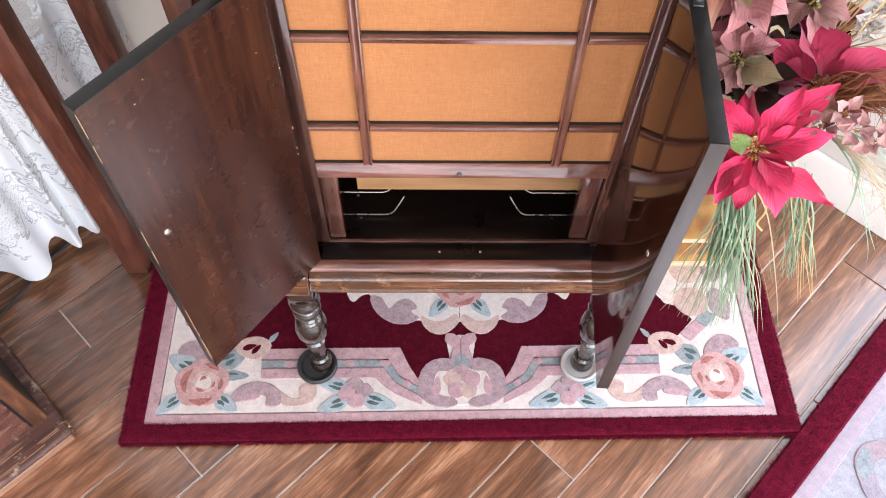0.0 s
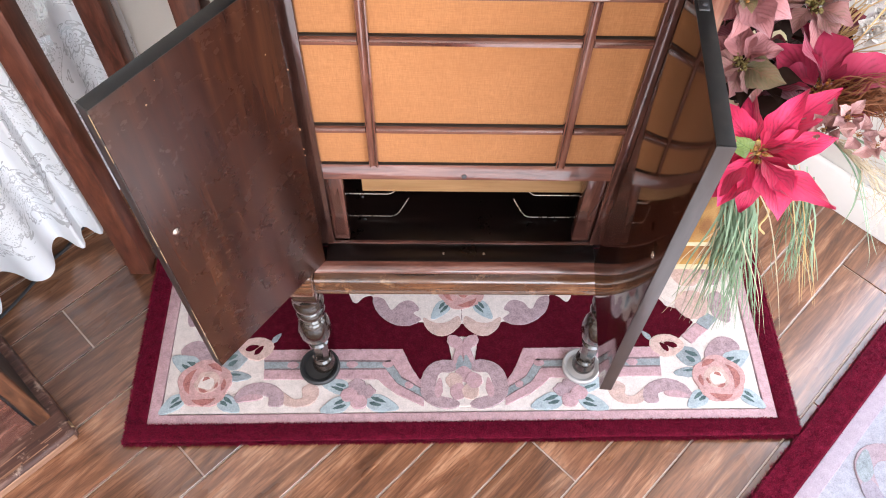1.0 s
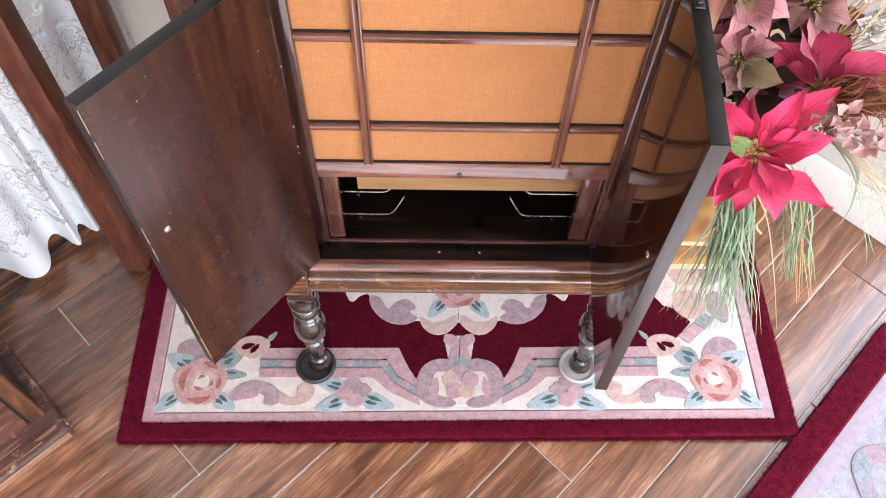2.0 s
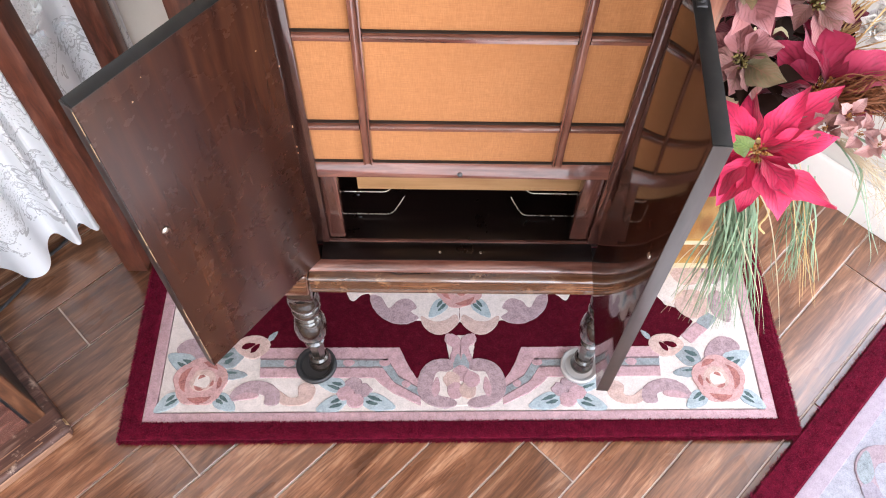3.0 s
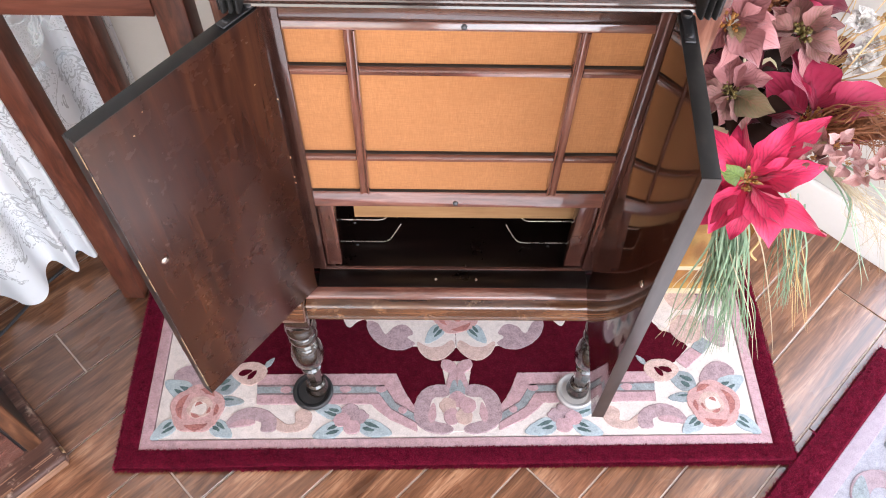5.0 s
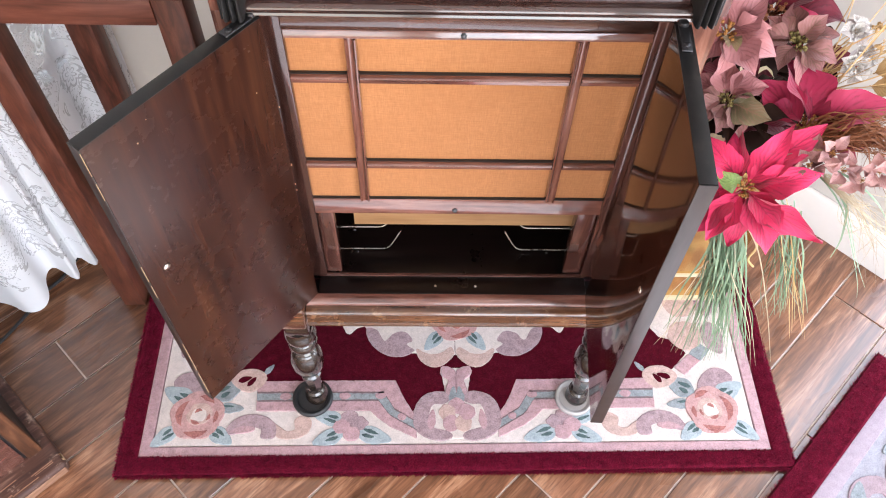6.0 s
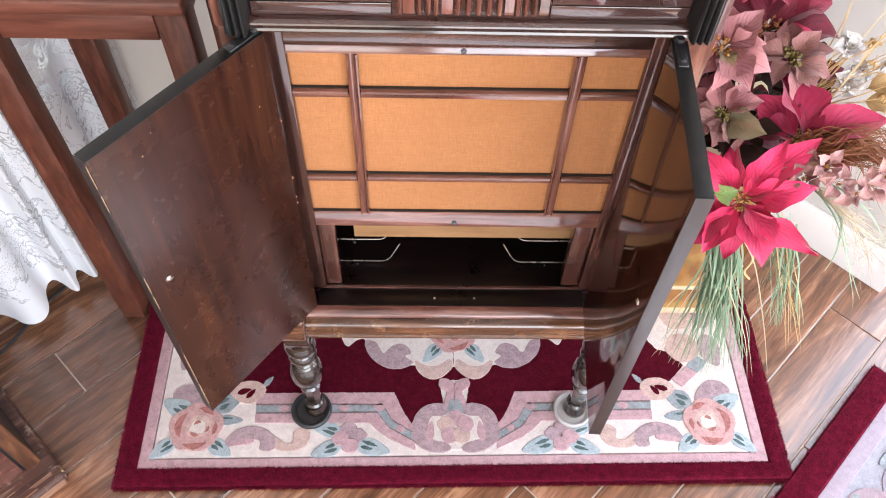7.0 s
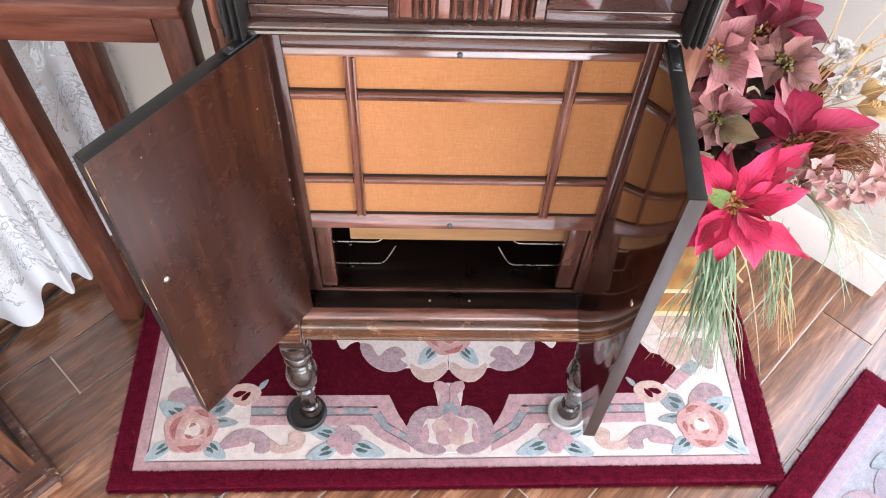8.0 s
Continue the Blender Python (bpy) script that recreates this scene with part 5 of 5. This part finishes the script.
for k, c in enumerate(((0.568, -0.011, 0.850), (0.583, -0.034, 0.838), (0.540, -0.014, 0.826), (0.521, -0.008, 0.815), (0.624, -0.050, 0.856), (0.640, -0.046, 0.868), (0.605, -0.053, 0.838), (0.560, 0.010, 0.825), (0.66, -0.03, 0.86))):
    bloom(c, (-0.3 + 0.1 * (k % 3), -0.6, 0.7), spray(5, 0.026, 0.021, P_BLUSH if k not in (2, 3, 7) else P_MAUVE, 50 + k, 25 * k, (5, 40)), "pale pink blossom", STAMEN, 0.005, 50 + k)


def blades(name, strands, material, label, wide=0.0034):
    """Long flat blades along bent lines; strands are lists of points."""
    bm = bmesh.new()
    r = random.Random(len(strands))
    for pts in strands:
        line = spline(pts, 6, False)
        side = Vector((r.uniform(-1, 1), r.uniform(-1, 1), r.uniform(-0.2, 0.2))).normalized()
        n = len(line)
        rows = []
        for i, p in enumerate(line):
            d = (line[min(i + 1, n - 1)] - line[max(i - 1, 0)]).normalized()
            s = (side - d * side.dot(d)).normalized() * wide * 0.5 * (1 - (i / (n - 1)) ** 2 * 0.85)
            o = d.cross(s) * 0.25
            rows.append([bm.verts.new(p - s), bm.verts.new(p + o), bm.verts.new(p + s)])
        for a, b in zip(rows, rows[1:]):
            bm.faces.new((a[0], a[1], b[1], b[0]))
            bm.faces.new((a[1], a[2], b[2], b[1]))
    return tagged(part(name, bm, material, flowers, label), kind="stuff")


def hanging(root, ends, count, spread, seed, bulge=0.03, rise=0.02):
    r = random.Random(seed)
    out = []
    for _ in range(count):
        e = Vector(r.choice(ends)) + Vector((r.uniform(-1, 1), r.uniform(-1, 1), r.uniform(-1, 1.6))) * spread
        s = Vector(root) + Vector((r.uniform(-1, 1), r.uniform(-1, 1), r.uniform(-1, 1))) * 0.022
        mid1 = s.lerp(e, 0.22) + Vector((r.uniform(-0.012, 0.012), -bulge * r.uniform(0.2, 1), rise * r.uniform(0, 1)))
        mid2 = s.lerp(e, 0.62) + Vector((r.uniform(-0.015, 0.015), -bulge * 0.5 * r.random(), 0.0))
        out.append([s, mid1, mid2, e])
    return out


GA, GB = (0.472, 0.004, 0.650), (0.566, 0.002, 0.680)
blades("grass", hanging(GA, [(0.441, -0.071, 0.342), (0.470, -0.085, 0.350), (0.507, -0.101, 0.328), (0.540, -0.09, 0.345), (0.574, -0.092, 0.336), (0.480, -0.06, 0.42), (0.500, -0.06, 0.45)], 105, 0.022, 1), BLADE, "trailing sage green grass", 0.0040)
blades("grass", hanging(GA, [(0.43, -0.07, 0.36), (0.53, -0.09, 0.36), (0.613, -0.114, 0.342)], 14, 0.03, 2), BLADE_PALE, "pale dry grass", 0.0026)
blades("grass", hanging(GB, [(0.592, -0.068, 0.442), (0.610, -0.06, 0.450), (0.630, -0.07, 0.455), (0.664, -0.073, 0.453)], 30, 0.014, 3), BLADE, "trailing sage green grass")
blades("grass", hanging(GB, [(0.653, -0.107, 0.415), (0.66, -0.09, 0.44), (0.69, -0.08, 0.46)], 9, 0.016, 4), STRAW, "dry straw strands", 0.0022)
blades("arching_grass", [[(0.585, 0.03, 0.76), (0.605, 0.004, 0.755), (0.634, -0.031, 0.726), (0.672, -0.071, 0.654), (0.700, -0.098, 0.590), (0.708, -0.106, 0.545)], [(0.588, 0.03, 0.762), (0.612, 0.002, 0.757), (0.642, -0.031, 0.724), (0.678, -0.071, 0.650), (0.708, -0.098, 0.60)], [(0.60, 0.03, 0.77), (0.635, 0.0, 0.775), (0.68, -0.03, 0.75), (0.72, -0.05, 0.70)], [(0.60, 0.02, 0.76), (0.632, -0.02, 0.745), (0.648, -0.045, 0.68), (0.652, -0.05, 0.62)]], BLADE, "arching green grass blades", 0.005)
prng = random.Random(9)
blades("dry_grass", [[(0.59, 0.02, 0.765), (0.63 + prng.uniform(-0.01, 0.01), -0.01 + prng.uniform(-0.03, 0.02), 0.758), (0.68 + prng.uniform(-0.03, 0.03), -0.04 + prng.uniform(-0.04, 0.04), 0.725 + prng.uniform(-0.05, 0.03)), (0.73 + prng.uniform(-0.06, 0.06), -0.06 + prng.uniform(-0.05, 0.06), 0.67 + prng.uniform(-0.09, 0.08))] for _ in range(46)], BLADE_PALE, "fine pale dry strands", 0.0016)
blades("pine_foliage", [[(0.56 + prng.uniform(-0.02, 0.03), 0.06 + prng.uniform(-0.02, 0.03), 0.80), (0.60 + prng.uniform(-0.02, 0.02), 0.045 + prng.uniform(-0.03, 0.03), 0.838 + prng.uniform(-0.02, 0.02)), (0.645 + prng.uniform(-0.03, 0.03), 0.03 + prng.uniform(-0.03, 0.03), 0.855 + prng.uniform(-0.03, 0.02)), (0.69 + prng.uniform(-0.06, 0.05), 0.0 + prng.uniform(-0.05, 0.06), 0.84 + prng.uniform(-0.06, 0.04))] for _ in range(170)], RUST, "rust brown pine needles", 0.0026)
straws = []
for _ in range(34):
    tip = Vector((0.70 + prng.uniform(-0.06, 0.07), 0.19 + prng.uniform(-0.13, 0.10), 0.945 + prng.uniform(-0.09, 0.06)))
    root = Vector((0.585 + prng.uniform(-0.02, 0.02), 0.15 + prng.uniform(-0.03, 0.03), 0.83))
    straws.append([root, root.lerp(tip, 0.4) + Vector((0, prng.uniform(-0.008, 0.008), 0.012)), root.lerp(tip, 0.75) + Vector((0, prng.uniform(-0.008, 0.008), 0.010)), tip])
blades("straw", straws, STRAW, "golden straw strands", 0.0024)
for line in straws[:9]:
    bm = bmesh.new()
    for _ in range(14):
        p = line[3] + (line[2] - line[3]) * prng.uniform(0, 0.5) + Vector((prng.gauss(0, 0.004), prng.gauss(0, 0.004), prng.gauss(0, 0.004)))
        bmesh.ops.create_icosphere(bm, subdivisions=1, radius=prng.uniform(0.0012, 0.0026), matrix=Matrix.Translation(p) @ Matrix.Diagonal((1, 1, 1.8, 1)))
    part("seed_head", bm, STRAW, flowers, "dry seed head")
for k, (c, a) in enumerate((((0.655, 0.115, 0.868), 10), ((0.675, 0.120, 0.872), -25), ((0.660, 0.130, 0.880), 40))):
    ob = new("ochre_leaf", petal_mesh("ochre_leaf", 0.048, 0.032, 0.2, 0.5, P_OCHRE, 1.4, 760 + k))
    ob.matrix_basis = facing(c, (-0.3, -0.5, 0.8)) @ pose(0, 0, 0, 0, -10, a)
    hang(ob, flowers)
# added near-black stems and most of these leaves carry the shade between blooms
blades("gap_shade_stems", [[(0.60 + prng.uniform(-0.05, 0.05), 0.28 + prng.uniform(-0.05, 0.05), 0.60), (0.56 + prng.uniform(-0.08, 0.06), 0.20 + prng.uniform(-0.08, 0.06), 0.70), (0.53 + prng.uniform(-0.10, 0.10), 0.13 + prng.uniform(-0.10, 0.10), 0.79)] for _ in range(60)], GAP_LEAF, "near-black filler stems for the shaded gaps", 0.006)
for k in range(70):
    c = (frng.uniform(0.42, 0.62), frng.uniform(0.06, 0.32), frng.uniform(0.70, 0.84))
    ob = new("leaf", petal_mesh("leaf", frng.uniform(0.07, 0.11), frng.uniform(0.035, 0.06), 0.2, 0.3, GAP_LEAF if k % 3 else P_DARK, 1.0, 900 + k))
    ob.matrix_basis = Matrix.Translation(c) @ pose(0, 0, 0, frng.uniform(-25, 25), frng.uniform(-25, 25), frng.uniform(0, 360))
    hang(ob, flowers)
for k, (c, a) in enumerate((((0.50, 0.010, 0.60), -70), ((0.515, -0.005, 0.592), -110))):
    ob = new("dry_leaf", petal_mesh("dry_leaf", 0.07, 0.05 if k == 0 else 0.02, 0.3, 0.4, CREAM if k == 0 else STRAW, 1.5, 700 + k))
    ob.matrix_basis = facing(c, NEAR) @ pose(0, 0, 0, 0, 0, a)
    hang(ob, flowers)
ob = part("dry_leaf", tube(spline([(0.525, -0.01, 0.640), (0.530, -0.026, 0.615), (0.522, -0.034, 0.590), (0.535, -0.04, 0.575)], 5, False), 0.0022, 6), STRAW, flowers)

# ---------------------------------------------------------------- floor tiles, each an object of its own
JOINTS = [0.748, 0.606, 0.461, 0.3135, 0.168, 0.016, -0.130, -0.2765, -0.413, -0.540, -0.6855]
while JOINTS[-1] > -3.0:
    JOINTS.append(JOINTS[-1] - 0.1435)
JOINTS = [0.978, 0.8915] + JOINTS
PHASE = {2: -0.607, 3: 0.1, 4: 0.2, 5: -0.605, 6: -0.2, 7: 0.15, 8: 0.30, 9: -0.036, 10: 0.5, 11: 0.89, 12: 0.5}
LENGTH, GAP = 1.2, 0.0042
shared = {}
for row, (n1, n0) in enumerate(zip(JOINTS, JOINTS[1:])):
    wide = n1 - n0 - GAP
    s = PHASE.get(row, (0.41 * row) % LENGTH) - 4 * LENGTH
    while s < 1.75:
        s0, s1 = max(s, -3.3), min(s + LENGTH, 1.75)
        if n0 > -0.63 and s1 > 1.04:
            s1 = 1.04
        if s1 - s0 > 0.02:
            key = (round(wide, 4), round(s1 - s0, 3))
            if key not in shared:
                hl, hw = (s1 - s0 - GAP) / 2, wide / 2
                bm = bmesh.new()
                b0 = [bm.verts.new((x, y, -0.004)) for x, y in ((-hl, -hw), (hl, -hw), (hl, hw), (-hl, hw))]
                b1 = [bm.verts.new((x, y, -0.001)) for x, y in ((-hl, -hw), (hl, -hw), (hl, hw), (-hl, hw))]
                e = 0.0012
                b2 = [bm.verts.new((x, y, 0)) for x, y in ((-hl + e, -hw + e), (hl - e, -hw + e), (hl - e, hw - e), (-hl + e, hw - e))]
                for a, b in ((b0, b1), (b1, b2)):
                    for i in range(4):
                        bm.faces.new((a[i], a[(i + 1) % 4], b[(i + 1) % 4], b[i]))
                bm.faces.new(b2)
                me = bpy.data.meshes.new("plank")
                bm.to_mesh(me)
                bm.free()
                me.materials.append(TILE)
                shared[key] = me
            ob = new("plank", shared[key])
            ob.matrix_basis = TURN @ Matrix.Translation(((s0 + s1) / 2, (n0 + n1) / 2, 0))
            hang(ob, sub)
        s += LENGTH
